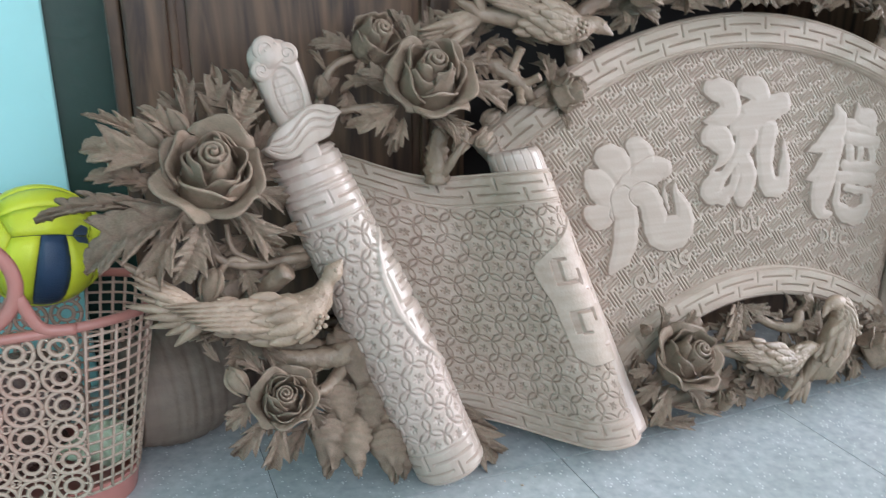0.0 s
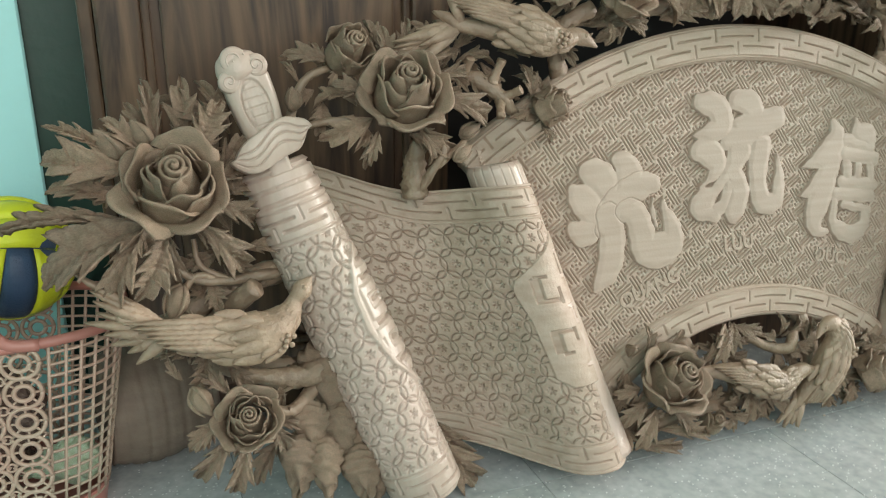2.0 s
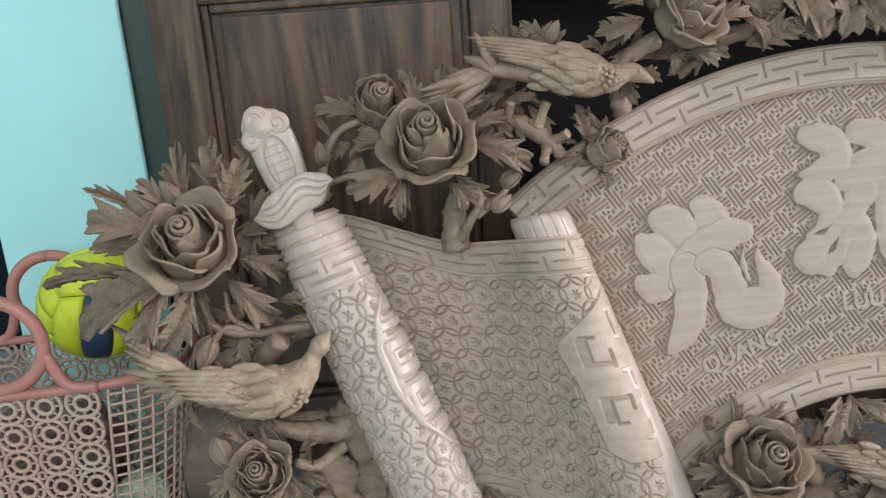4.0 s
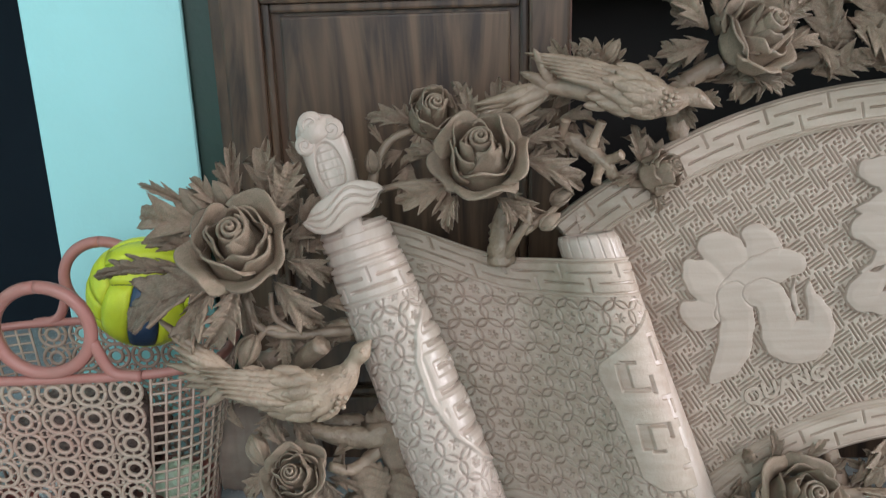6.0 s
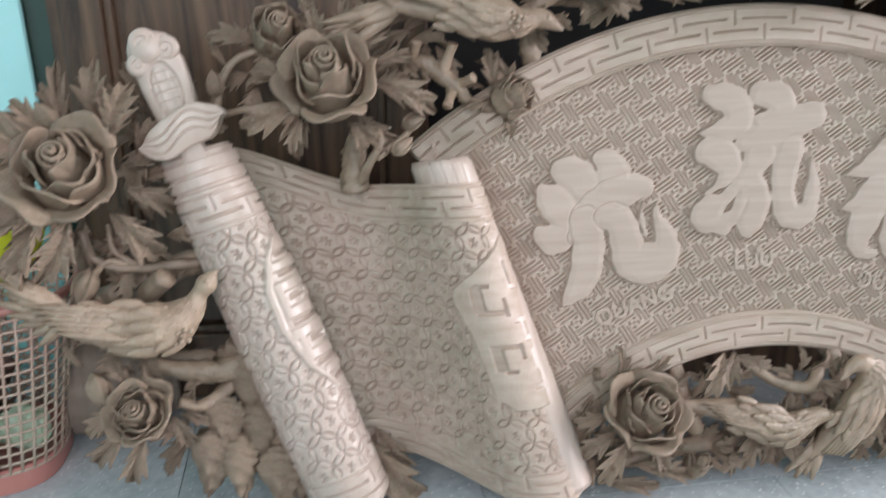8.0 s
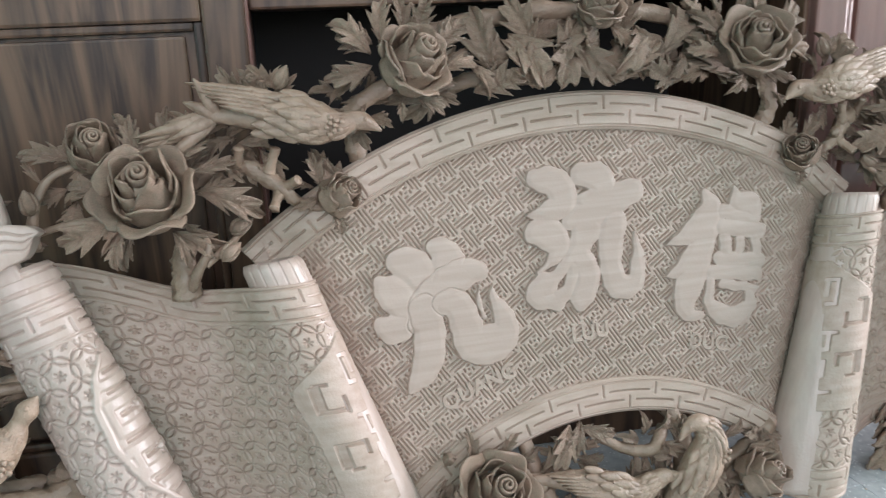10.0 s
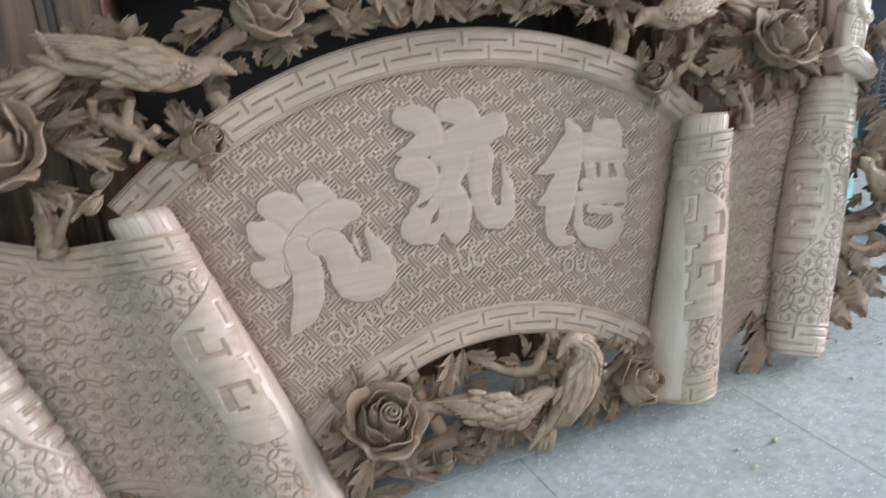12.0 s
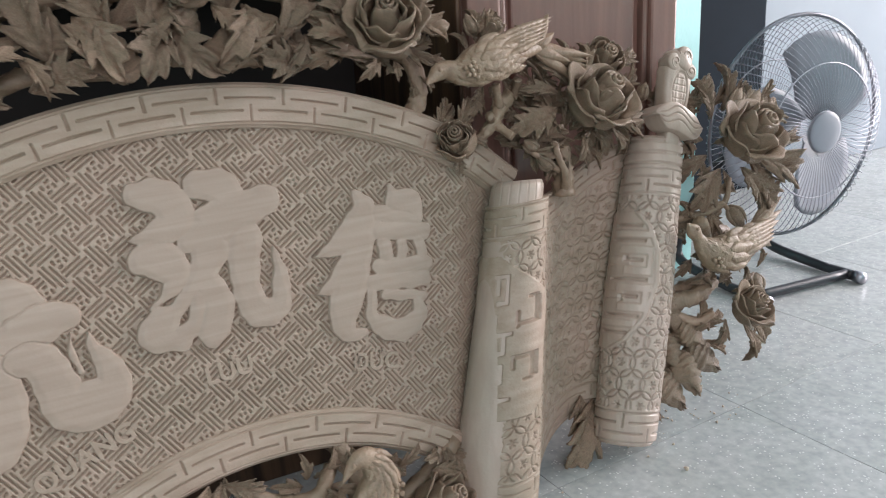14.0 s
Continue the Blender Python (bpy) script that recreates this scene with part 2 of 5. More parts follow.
def hexes(a, b, s=0.0345):
    best = []
    t = s * math.sqrt(3)
    for ox, oz in ((0, 0), (s / 2, t / 2)):
        for dx in (0, 1):
            for dz in (0, 1):
                cx = (np.floor((a - ox) / s) + dx) * s + ox
                cz = (np.floor((b - oz) / t) + dz) * t + oz
                best.append((np.hypot(a - cx, b - cz), cx, cz))
    d = np.stack([q[0] for q in best])
    order = np.argsort(d, axis=0)
    pick = lambda k, w: np.take_along_axis(np.stack([q[w] for q in best]), order[k:k + 1], 0)[0]
    d1, x1, z1, x2, z2 = pick(0, 0), pick(0, 1), pick(0, 2), pick(1, 1), pick(1, 2)
    ux, uz = (x2 - x1) / s, (z2 - z1) / s
    e = s / 2 - ((a - x1) * ux + (b - z1) * uz)
    along = -(a - x1) * uz + (b - z1) * ux
    half = s / math.sqrt(3) / 2
    w = 0.0040 * np.clip(1 - (along / half) ** 2, 0, 1)
    line = smooth((0.0011 - np.abs(e - w)) / 0.0009)
    inside = smooth((w - e) / 0.001)
    ang = np.arctan2(b - z1, a - x1)
    off = np.abs((ang + math.pi / 6) % (math.pi / 3) - math.pi / 6) * d1
    star = smooth((0.0011 - off) / 0.0007) * (d1 < 0.0062)
    return -0.0050 * line + 0.0006 * inside * (1 - line) - 0.0042 * star


def meander(a, b, p=0.080):
    """a runs along a band, b across it from 0 to 1: two staggered rows of fine dashes with ticks between."""
    u = (a / p) % 1.0
    w = (u + 0.5) % 1.0
    line = lambda d, t: smooth((t - np.abs(d)) / (0.45 * t))
    g = line(b - 0.36, 0.029) * ((u > 0.12) & (u < 0.88))
    g = np.maximum(g, line(b - 0.64, 0.029) * ((w > 0.12) & (w < 0.88)))
    g = np.maximum(g, line((u + 0.5) % 1.0 - 0.5, 0.018) * ((b > 0.13) & (b < 0.50)))
    g = np.maximum(g, line((w + 0.5) % 1.0 - 0.5, 0.018) * ((b > 0.50) & (b < 0.87)))
    g = np.maximum(g, 0.6 * np.maximum(line(b - 0.10, 0.029), line(b - 0.90, 0.029)))
    return -0.0052 * g


# ---- room ----
def wall(name, x0, y0, z0, x1, y1, z1, material, label):
    me = box_mesh(name, (x1 - x0, y1 - y0, z1 - z0), material, 0.003, 1)
    ob = new(name, me)
    ob.location = ((x0 + x1) / 2, (y0 + y1) / 2, (z0 + z1) / 2)
    return tagged(ob, label, "wall", kind="structure")


wall("wall_pillar", -1.255, 0.43, 0, -1.0, 0.442, 2.8, M_TEAL, "turquoise painted wall pier beside the cabinet")
wall("wall_recess", -1.255, 0.445, 0, -0.60, 0.60, 2.8, M_GREEN, "dark green wall in the narrow recess")
wall("wall_dark_opening", -2.5, 0.95, 0, -1.0, 1.05, 2.8, M_UNLIT, "wall coloured near black for the unlit room beyond an opening")
wall("wall_back", -0.597, 0.80, 0, 1.316, 0.90, 2.8, M_TEAL, "turquoise painted wall behind the cabinet")
wall("wall_pillar_right", 1.14, 0.487, 0, 1.316, 0.499, 2.8, M_TEAL, "turquoise painted wall pier by the doorway")
wall("wall_doorway_dark", 1.319, 0.92, 0, 2.13, 1.02, 2.8, M_UNLIT, "added wall coloured near black for the shade in the doorway")
wall("wall_far", 2.133, 0.98, 0, 4.6, 1.1, 2.8, M_PALE, "pale blue painted far wall")
# left wall, right walls and ceiling are unseen, added to enclose the light
wall("wall_left", -2.6, -3.2, 0, -2.5, 1.05, 2.8, M_TEAL, "unseen turquoise side wall added to close the room")
# unseen front walls, added with a wide gap that lets the fill in
wall("wall_front_left", -2.5, -3.2, 0, -2.0, -3.1, 2.8, M_TEAL, "unseen turquoise front wall added beside the fill opening")
wall("wall_front_right", 1.2, -3.2, 0, 4.6, -3.1, 2.8, M_TEAL, "unseen turquoise front wall added beside the fill opening")
wall("wall_front_head", -2.0, -3.2, 2.5, 1.2, -3.1, 2.8, M_TEAL, "unseen wall added over the wide front fill opening")
wall("wall_right_near", 4.6, -3.2, 0, 4.7, -2.1, 2.8, M_PALE, "unseen pale side wall added beside the side doorway")
wall("wall_right_far", 4.6, 0.3, 0, 4.7, 1.1, 2.8, M_PALE, "unseen pale side wall added beside the side doorway")
wall("wall_right_head", 4.6, -2.1, 2.5, 4.7, 0.3, 2.8, M_PALE, "unseen wall added over the side doorway")
ceiling = new("ceiling", box_mesh("ceiling", (7.4, 4.5, 0.1), M_CEIL, 0))
ceiling.location = (1.05, -1.05, 2.85)
tagged(ceiling, "unseen plain white ceiling added to close the room", "ceiling", kind="structure")
floor_ob = new("floor", box_mesh("floor", (14, 10, 0.1), M_GROUT, 0))
floor_ob.location = (0, 0, -0.0515)
tagged(floor_ob, "grey-green speckled floor tiles with dark joints", "floor", kind="structure")


# ---- carved panel ----
LEAN = 13.75
panel = thing("carved_wood_panel", "raw carved wooden scroll panel with roses, leaning against a cabinet", "wood carving",
              pose(0, 0, 0.2241, -LEAN, 0, 0))


def z_top(x):
    return -0.326 + np.sqrt(0.724 ** 2 - x ** 2)


def z_low(x):
    return -0.45 + np.sqrt(np.maximum(0.403 ** 2 - x ** 2, 0.0))


def field():
    nu, nv = 980, 450
    u, v = np.meshgrid(np.linspace(-1, 1, nu), np.linspace(0, 1, nv), indexing="ij")
    z = np.full_like(u, 0.1)
    for _ in range(12):
        x = u * (0.362 + 0.305 * z)
        z = z_low(x) + 0.008 + v * (z_top(x) - z_low(x) - 0.016)
    dip = 0.016 * smooth((np.abs(u) - 0.80) / 0.16) - 0.010 * smooth((np.abs(u) - 0.95) / 0.05)
    y = 0.0075 + dip - weave(x, z)
    return slab(np.stack([x, y, z], -1), np.array([0, 0.022, 0]))


part("field", mesh_from("field", *field(), M_FIELD), panel, "fretwork ground carved with diagonal key lines")


def arc_band(zc, r0, r1, a0, a1, flip_b=False):
    n, k = int((a1 - a0) * r1 / 0.0012), 84
    a, b = np.meshgrid(np.linspace(a0, a1, n), np.linspace(0, 1, k), indexing="ij")
    r = r0 + (r1 - r0) * b
    edge = np.minimum(b, 1 - b) * (r1 - r0)
    y = -0.006 + 0.005 * (1 - smooth(edge / 0.005)) - meander(a * (r0 + r1) / 2, 1 - b if flip_b else b)
    fade = smooth((np.abs(a) - (a1 - 0.16)) / 0.14)
    y = y + 0.022 * fade
    return slab(np.stack([r * np.sin(a), y, zc + r * np.cos(a)], -1), np.array([0, 0.026, 0]))


part("border_band", mesh_from("band_top", *arc_band(-0.326, 0.673, 0.726, -0.69, 0.69), M_CARVE), panel, "raised border band with incised key pattern")
part("border_band", mesh_from("band_low", *arc_band(-0.45, 0.400, 0.448, -0.86, 0.86, True), M_CARVE), panel, "raised border band with incised key pattern")

# characters: brush strokes as rows of x, z and half width
GLYPH_FIRST = [
    [(-0.266, 0.196, 0.0194), (-0.248, 0.187, 0.0245), (-0.231, 0.152, 0.0166)],
    [(-0.217, 0.212, 0.0124), (-0.203, 0.198, 0.0217), (-0.200, 0.172, 0.0251), (-0.216, 0.149, 0.0167)],
    [(-0.159, 0.172, 0.0137), (-0.179, 0.171, 0.0204), (-0.208, 0.159, 0.0234), (-0.238, 0.138, 0.0216), (-0.247, 0.113, 0.0182)],
    [(-0.293, 0.170, 0.0128), (-0.279, 0.155, 0.0243), (-0.261, 0.135, 0.0214), (-0.245, 0.120, 0.0133)],
    [(-0.298, 0.117, 0.0129), (-0.282, 0.110, 0.0212), (-0.261, 0.117, 0.0148)],
    [(-0.241, 0.129, 0.0216), (-0.236, 0.099, 0.0226), (-0.240, 0.068, 0.0218), (-0.250, 0.048, 0.0184), (-0.271, 0.024, 0.0041)],
]
GLYPH_FIRST_HOOK = [
    [(-0.213, 0.136, 0.0160), (-0.195, 0.130, 0.0209), (-0.185, 0.101, 0.0227), (-0.178, 0.075, 0.0246), (-0.155, 0.072, 0.0282), (-0.132, 0.084, 0.0217), (-0.132, 0.110, 0.0150), (-0.142, 0.132, 0.0074), (-0.144, 0.149, 0.0016)],
    [(-0.159, 0.110, 0.0032), (-0.164, 0.135, 0.0041), (-0.161, 0.152, 0.0016)],
]
GLYPH_MIDDLE = [
    [(-0.066, 0.286, 0.0158), (-0.039, 0.278, 0.0224), (-0.029, 0.252, 0.0210), (-0.051, 0.240, 0.0161), (-0.084, 0.237, 0.0024)],
    [(0.002, 0.286, 0.0179), (0.028, 0.279, 0.0215), (0.031, 0.258, 0.0183), (-0.001, 0.248, 0.0114)],
    [(0.078, 0.257, 0.0186), (0.048, 0.248, 0.0218), (0.009, 0.232, 0.0231), (-0.022, 0.223, 0.0146)],
    [(-0.074, 0.213, 0.0175), (-0.052, 0.207, 0.0242), (-0.043, 0.188, 0.0163), (-0.059, 0.168, 0.0065), (-0.077, 0.158, 0.0017)],
    [(0.001, 0.212, 0.0248), (-0.012, 0.187, 0.0165), (-0.046, 0.154, 0.0098), (-0.069, 0.139, 0.0194), (-0.081, 0.125, 0.0162), (-0.051, 0.115, 0.0131)],
    [(-0.013, 0.178, 0.0182), (-0.003, 0.147, 0.0200), (-0.011, 0.125, 0.0200), (-0.016, 0.114, 0.0166), (-0.014, 0.099, 0.0033)],
    [(-0.049, 0.120, 0.0131), (-0.031, 0.132, 0.0099), (-0.022, 0.158, 0.0132)],
]
GLYPH_MIDDLE_LEG = [
    [(0.044, 0.214, 0.0215), (0.036, 0.184, 0.0199), (0.035, 0.149, 0.0183), (0.045, 0.125, 0.0201), (0.069, 0.129, 0.0152), (0.077, 0.158, 0.0110), (0.076, 0.183, 0.0059), (0.075, 0.199, 0.0017)],
]
GLYPH_LAST = [
    [(0.193, 0.245, 0.0044), (0.202, 0.221, 0.0176), (0.182, 0.194, 0.0229), (0.153, 0.181, 0.0122), (0.124, 0.174, 0.0017)],
    [(0.193, 0.185, 0.0177), (0.173, 0.155, 0.0212), (0.143, 0.136, 0.0122), (0.116, 0.128, 0.0017)],
    [(0.177, 0.148, 0.0194), (0.157, 0.117, 0.0238), (0.145, 0.086, 0.0176), (0.151, 0.068, 0.0106), (0.170, 0.067, 0.0071)],
    [(0.244, 0.244, 0.0036), (0.249, 0.222, 0.0162), (0.268, 0.219, 0.0181), (0.273, 0.198, 0.0109)],
    [(0.218, 0.213, 0.0124), (0.275, 0.197, 0.0110)],
    [(0.218, 0.190, 0.0135), (0.280, 0.178, 0.0135)],
    [(0.220, 0.173, 0.0113), (0.221, 0.156, 0.0108)],
    [(0.271, 0.173, 0.0092), (0.273, 0.146, 0.0083)],
    [(0.246, 0.169, 0.0084), (0.243, 0.152, 0.0084)],
    [(0.208, 0.144, 0.0113), (0.275, 0.135, 0.0119)],
    [(0.195, 0.126, 0.0127), (0.268, 0.116, 0.0127)],
    [(0.211, 0.107, 0.0091), (0.265, 0.093, 0.0075)],
]
GLYPH_LAST_HEART = [
    [(0.191, 0.115, 0.0078), (0.186, 0.084, 0.0096), (0.204, 0.063, 0.0159), (0.231, 0.057, 0.0161), (0.253, 0.071, 0.0117), (0.253, 0.095, 0.0071)],
]


def glyph(strokes, over=()):
    """One solid character with crisp edges, raised over the ground; strokes named in over keep an incised outline."""
    pts = np.array([q for s in strokes for q in s])
    x0, x1, z0, z1 = pts[:, 0].min() - 0.03, pts[:, 0].max() + 0.03, pts[:, 1].min() - 0.03, pts[:, 1].max() + 0.03
    h = 0.0010
    x, z = np.meshgrid(np.arange(x0, x1, h), np.arange(z0, z1, h), indexing="ij")
    d = np.full_like(x, 1.0)
    cut = np.zeros_like(x)
    wob = 0.0007 * np.sin(230 * x + 95 * z) + 0.0006 * np.sin(-170 * x + 260 * z)
    for k, s in enumerate(strokes):
        e0 = np.full_like(x, 1.0)
        c = spline(s, 7) if len(s) > 2 else np.array([np.array(s[0]) * (1 - t) + np.array(s[1]) * t for t in np.linspace(0, 1, 7)])
        for p, q in zip(c[:-1], c[1:]):
            e = q[:2] - p[:2]
            t = np.clip(((x - p[0]) * e[0] + (z - p[1]) * e[1]) / (e @ e + 1e-12), 0, 1)
            e0 = np.minimum(e0, np.hypot(x - p[0] - t * e[0], z - p[1] - t * e[1]) - (p[2] + t * (q[2] - p[2])))
        e0 = e0 + wob
        if k in over:
            cut = np.maximum(cut * smooth((e0 + 0.001) / 0.002), smooth((0.0011 - np.abs(e0)) / 0.0008))
        d = np.minimum(d, e0)
    rise = smooth((0.0008 - d) / 0.0020)
    y = 0.0125 - 0.0100 * rise - 0.0012 * smooth((-d) / 0.010) + 0.0014 * cut * (d < -0.001)
    keep = d < 0.0022
    nu, nv = x.shape
    v = np.stack([x, y, z], -1).reshape(-1, 3)
    q = grid_faces(nu, nv)
    q = q[keep.reshape(-1)[q].any(1)]
    used, inv = np.unique(q, return_inverse=True)
    return v[used], inv.reshape(-1, 4)


for strokes, over in ((GLYPH_FIRST + GLYPH_FIRST_HOOK, (2, 5, 6)), (GLYPH_MIDDLE + GLYPH_MIDDLE_LEG, ()), (GLYPH_LAST + GLYPH_LAST_HEART, ())):
    part("character", mesh_from("character", *glyph(strokes, over), M_GLYPH), panel, "smooth raised brush character in pale sanded wood")


def lettering(body, size, x, z, turn):
    c = bpy.data.curves.new("lettering", "FONT")
    c.body, c.size, c.extrude, c.bevel_depth, c.offset = body, size, 0.0022, 0.0008, 0.0003
    c.align_x, c.align_y = "CENTER", "CENTER"
    c.resolution_u = 4
    tmp = new("tmp", c)
    me = bpy.data.meshes.new_from_object(tmp.evaluated_get(bpy.context.evaluated_depsgraph_get()))
    bpy.data.objects.remove(tmp)
    me.materials.clear()
    me.materials.append(M_FIELD)
    part("lettering", me, panel, "small raised capital letters", pose(x, 0.0090, z, 90, 0, 0) @ pose(0, 0, 0, 0, 0, turn))


lettering("QUANG", 0.030, -0.174, 0.016, 17)
lettering("L\u01afU", 0.030, -0.005, 0.066, 2)
lettering("\u0110\u1ee8C", 0.030, 0.180, 0.024, -12)


# ---- scroll sheets, inner rolls and outer rollers ----
def reserve(q, b, left, right, scale):
    """A smooth leaf-shaped reserve: q across in radians, b along from -1 to 1, left its edge as rows of b, q. Gives inside (0..1)."""
    edge = np.interp(b, [r[0] for r in left], [r[1] for r in left])
    return smooth((q - edge) * scale / 0.002) * smooth((right - q) * scale / 0.002) * smooth((1 - np.abs(b)) / 0.02)


def cuts(q, b, boxes):
    """Key-shaped cuts with soft walls, as rows of q0, q1, b0, b1."""
    g = np.zeros_like(q)
    for q0, q1, b0, b1 in boxes:
        g = np.maximum(g, smooth(np.minimum(q - q0, q1 - q) / 0.03 + 0.5) * smooth(np.minimum(b - b0, b1 - b) / 0.016 + 0.5))
    return g


SHEET_KEYS = [(-0.40, -0.12, 0.16, 0.44), (-0.40, 0.45, 0.13, 0.17), (-0.30, 0.10, 0.44, 0.47), (0.36, 0.46, 0.10, 0.30),
              (-0.30, -0.02, -0.52, -0.24), (-0.30, 0.55, -0.27, -0.23), (-0.10, 0.20, -0.55, -0.52), (0.45, 0.55, -0.40, -0.23),
              (0.72, 0.82, 0.42, 0.74), (0.72, 1.15, 0.72, 0.76), (0.72, 1.05, 0.40, 0.44), (1.0, 1.10, 0.52, 0.72), (0.55, 1.15, 0.02, 0.06),
              (1.05, 1.15, 0.06, 0.28), (0.75, 0.85, -0.18, 0.02), (0.75, 1.2, -0.20, -0.16), (0.80, 0.90, -0.50, -0.32), (0.80, 1.2, -0.54, -0.50),
              (0.55, 1.05, -0.76, -0.72), (0.95, 1.05, -0.76, -0.60)]
SHEET_KEYS_SIDE = [(1.36, 2.0, 0.50, 0.54), (1.36, 1.46, 0.30, 0.54), (1.45, 2.2, 0.10, 0.14), (1.9, 2.0, -0.12, 0.10), (1.36, 2.0, -0.30, -0.26), (1.40, 1.50, -0.56, -0.30), (1.40, 2.2, -0.60, -0.56)]


def sheet():
    """A sheet that runs back into a hollow behind the roller, then forward and round a rolled edge."""
    nv, n1, n2 = 420, 200, 140
    k = np.r_[np.linspace(0, 1, n1), np.linspace(1, 2, n2 + 1)[1:]]
    v = np.linspace(0, 1, nv)

    def profile(z, big):
        r = 0.044 + 0.010 * big
        x0, xc, yc = -0.615 - 0.37 * z, -0.322 - 0.305 * z - r, -0.018 + 0.5 * (r - 0.044)
        f0, f1 = math.radians(-58), math.radians(152)
        t = np.clip(k, 0, 1)[:, None]
        ax, ay = xc + r * math.sin(f0), yc - r * math.cos(f0)
        w = ax - x0
        px = (x0, x0 + 0.34 * w, ax - 0.34 * w * math.cos(f0), ax)
        py = (0.010 + 0 * z, 0.098 + 0 * z, ay - 0.34 * w * math.sin(f0), ay)
        bez = lambda p: (1 - t) ** 3 * p[0] + 3 * t * (1 - t) ** 2 * p[1] + 3 * t * t * (1 - t) * p[2] + t ** 3 * p[3]
        f = f0 + (f1 - f0) * np.clip(k - 1, 0, 1)[:, None]
        on = (k > 1)[:, None]
        return np.where(on, xc + r * np.sin(f), bez(px)), np.where(on, yc - r * np.cos(f), bez(py)), f

    zero = np.zeros((1, 1))
    bx, by, _ = profile(zero, zero + 0.4)
    bx, by = bx[:, 0], by[:, 0]
    a = np.r_[0, np.cumsum(np.hypot(np.diff(bx), np.diff(by)))]
    s = np.clip((bx - bx[0]) / (-0.322 - bx[0]), 0, 1)
    top = 0.190 + 0.057 * (1 - smooth(s / 0.55))
    low = -0.158 - 0.056 * smooth((s - 0.12) / 0.66) + 0.006 * smooth((s - 0.88) / 0.12)
    z = low[:, None] + v[None, :] * (top - low)[:, None]
    x, y, f = profile(z, smooth((0.2 - z) / 0.4))
    tx, ty = np.gradient(x, axis=0), np.gradient(y, axis=0)
    ln = np.hypot(tx, ty) + 1e-9
    nrm = np.stack([ty / ln, -tx / ln, 0 * z], -1)
    aa = a[:, None] + 0 * z
    dt, db = (top[:, None] - z) / 0.046, (z - low[:, None]) / 0.046
    h = np.where(dt < 1, meander(aa, np.clip(dt, 0, 1)) + 0.0010, np.where(db < 1, meander(aa, np.clip(db, 0, 1)) + 0.0010, hexes(aa + 0.06 * z, z)))
    b = (z - 0.018) / 0.107
    q = (aa - np.interp(1 + 58 / 210, k, a)) / 0.046
    inside = reserve(q, b, ((-1, -0.1), (-0.85, -0.55), (-0.5, -0.62), (-0.1, -0.72), (0.30, -1.02), (0.42, -0.9), (1, 1.1)), 2.45, 0.046)
    h = h * (1 - inside) + inside * (0.0028 - 0.0064 * cuts(q, b, SHEET_KEYS + SHEET_KEYS_SIDE))
    p = np.stack([x, y, z], -1) + h[..., None] * nrm
    return slab(p, -0.011 * nrm)


SHEET = sheet()
part("scroll_sheet", mesh_from("sheet_a", *SHEET, M_CARVE), panel, "curved scroll sheet carved with linked rings and stars")
part("scroll_sheet", mesh_from("sheet_b", *mirrored(SHEET), M_CARVE), panel, "curved scroll sheet carved with linked rings and stars")


def roll():
    """The rolled end behind the sheet, open at the top."""
    th, v = np.meshgrid(np.linspace(0, 2 * np.pi, 216, endpoint=False), np.linspace(0, 1, 60), indexing="ij")
    z = -0.206 + 0.424 * v
    xa = -0.322 - 0.305 * z - 0.041
    groove = 0.0022 * smooth((0.07 - np.abs((th * 9 / np.pi) % 1 - 0.5)) / 0.05) * (z > 0.17)
    wide = 0.012 * (1 - v)
    r = 0.0365 + wide - groove - 0.003 * smooth((v - 0.985) / 0.015)
    out = np.stack([xa + 0.7 * wide + r * np.sin(th), -0.021 + 1.0 * wide - r * np.cos(th), z + 0.10 * r * np.sin(th)], -1)
    nu, nv = th.shape
    vv = out.reshape(-1, 3)
    f = grid_faces(nu, nv, wrap=True).tolist()
    inner = out[:, -1] * 1.0
    c = inner.mean(0)
    ring2, ring3 = c + (inner - c) * 0.72, c + (inner - c) * 0.70 - np.array([0, 0, 0.02])
    k = len(vv)
    vv = np.vstack([vv, ring2, ring3, c - np.array([0, 0, 0.02])])
    for i in range(nu):
        j = (i + 1) % nu
        f.append([i * nv + nv - 1, j * nv + nv - 1, k + j, k + i])
        f.append([k + i, k + j, k + nu + j, k + nu + i])
        f.append([k + nu + i, k + nu + j, k + 2 * nu])
    f.append([i * nv for i in range(nu)][::-1])
    return vv, f


ROLL = roll()
part("scroll_roll", mesh_from("roll_a", *ROLL, M_ROLL), panel, "rolled scroll edge with a hollow top")
part("scroll_roll", mesh_from("roll_b", *mirrored(ROLL), M_ROLL), panel, "rolled scroll edge with a hollow top")


ROLLER_BARS = [(0.52, 2.0, 0.62, 0.72), (0.45, 1.5, 0.38, 0.50), (0.45, 0.62, 0.14, 0.50), (0.45, 1.3, 0.08, 0.20), (1.1, 2.0, 0.22, 0.34),
               (0.40, 1.5, -0.16, -0.04), (0.50, 0.68, -0.40, -0.04), (0.50, 1.4, -0.44, -0.32), (1.2, 2.1, -0.26, -0.16), (0.80, 2.1, -0.66, -0.56)]
ROLLER_KEYS = [(0.70, 1.9, 0.56, 0.60), (0.75, 1.30, 0.28, 0.32), (1.22, 1.32, 0.28, 0.36), (0.55, 1.85, 0.00, 0.04), (0.80, 1.35, -0.24, -0.20),
               (1.26, 1.36, -0.30, -0.20), (0.70, 1.9, -0.52, -0.48), (1.0, 2.0, -0.76, -0.72), (0.85, 1.9, 0.78, 0.82)]


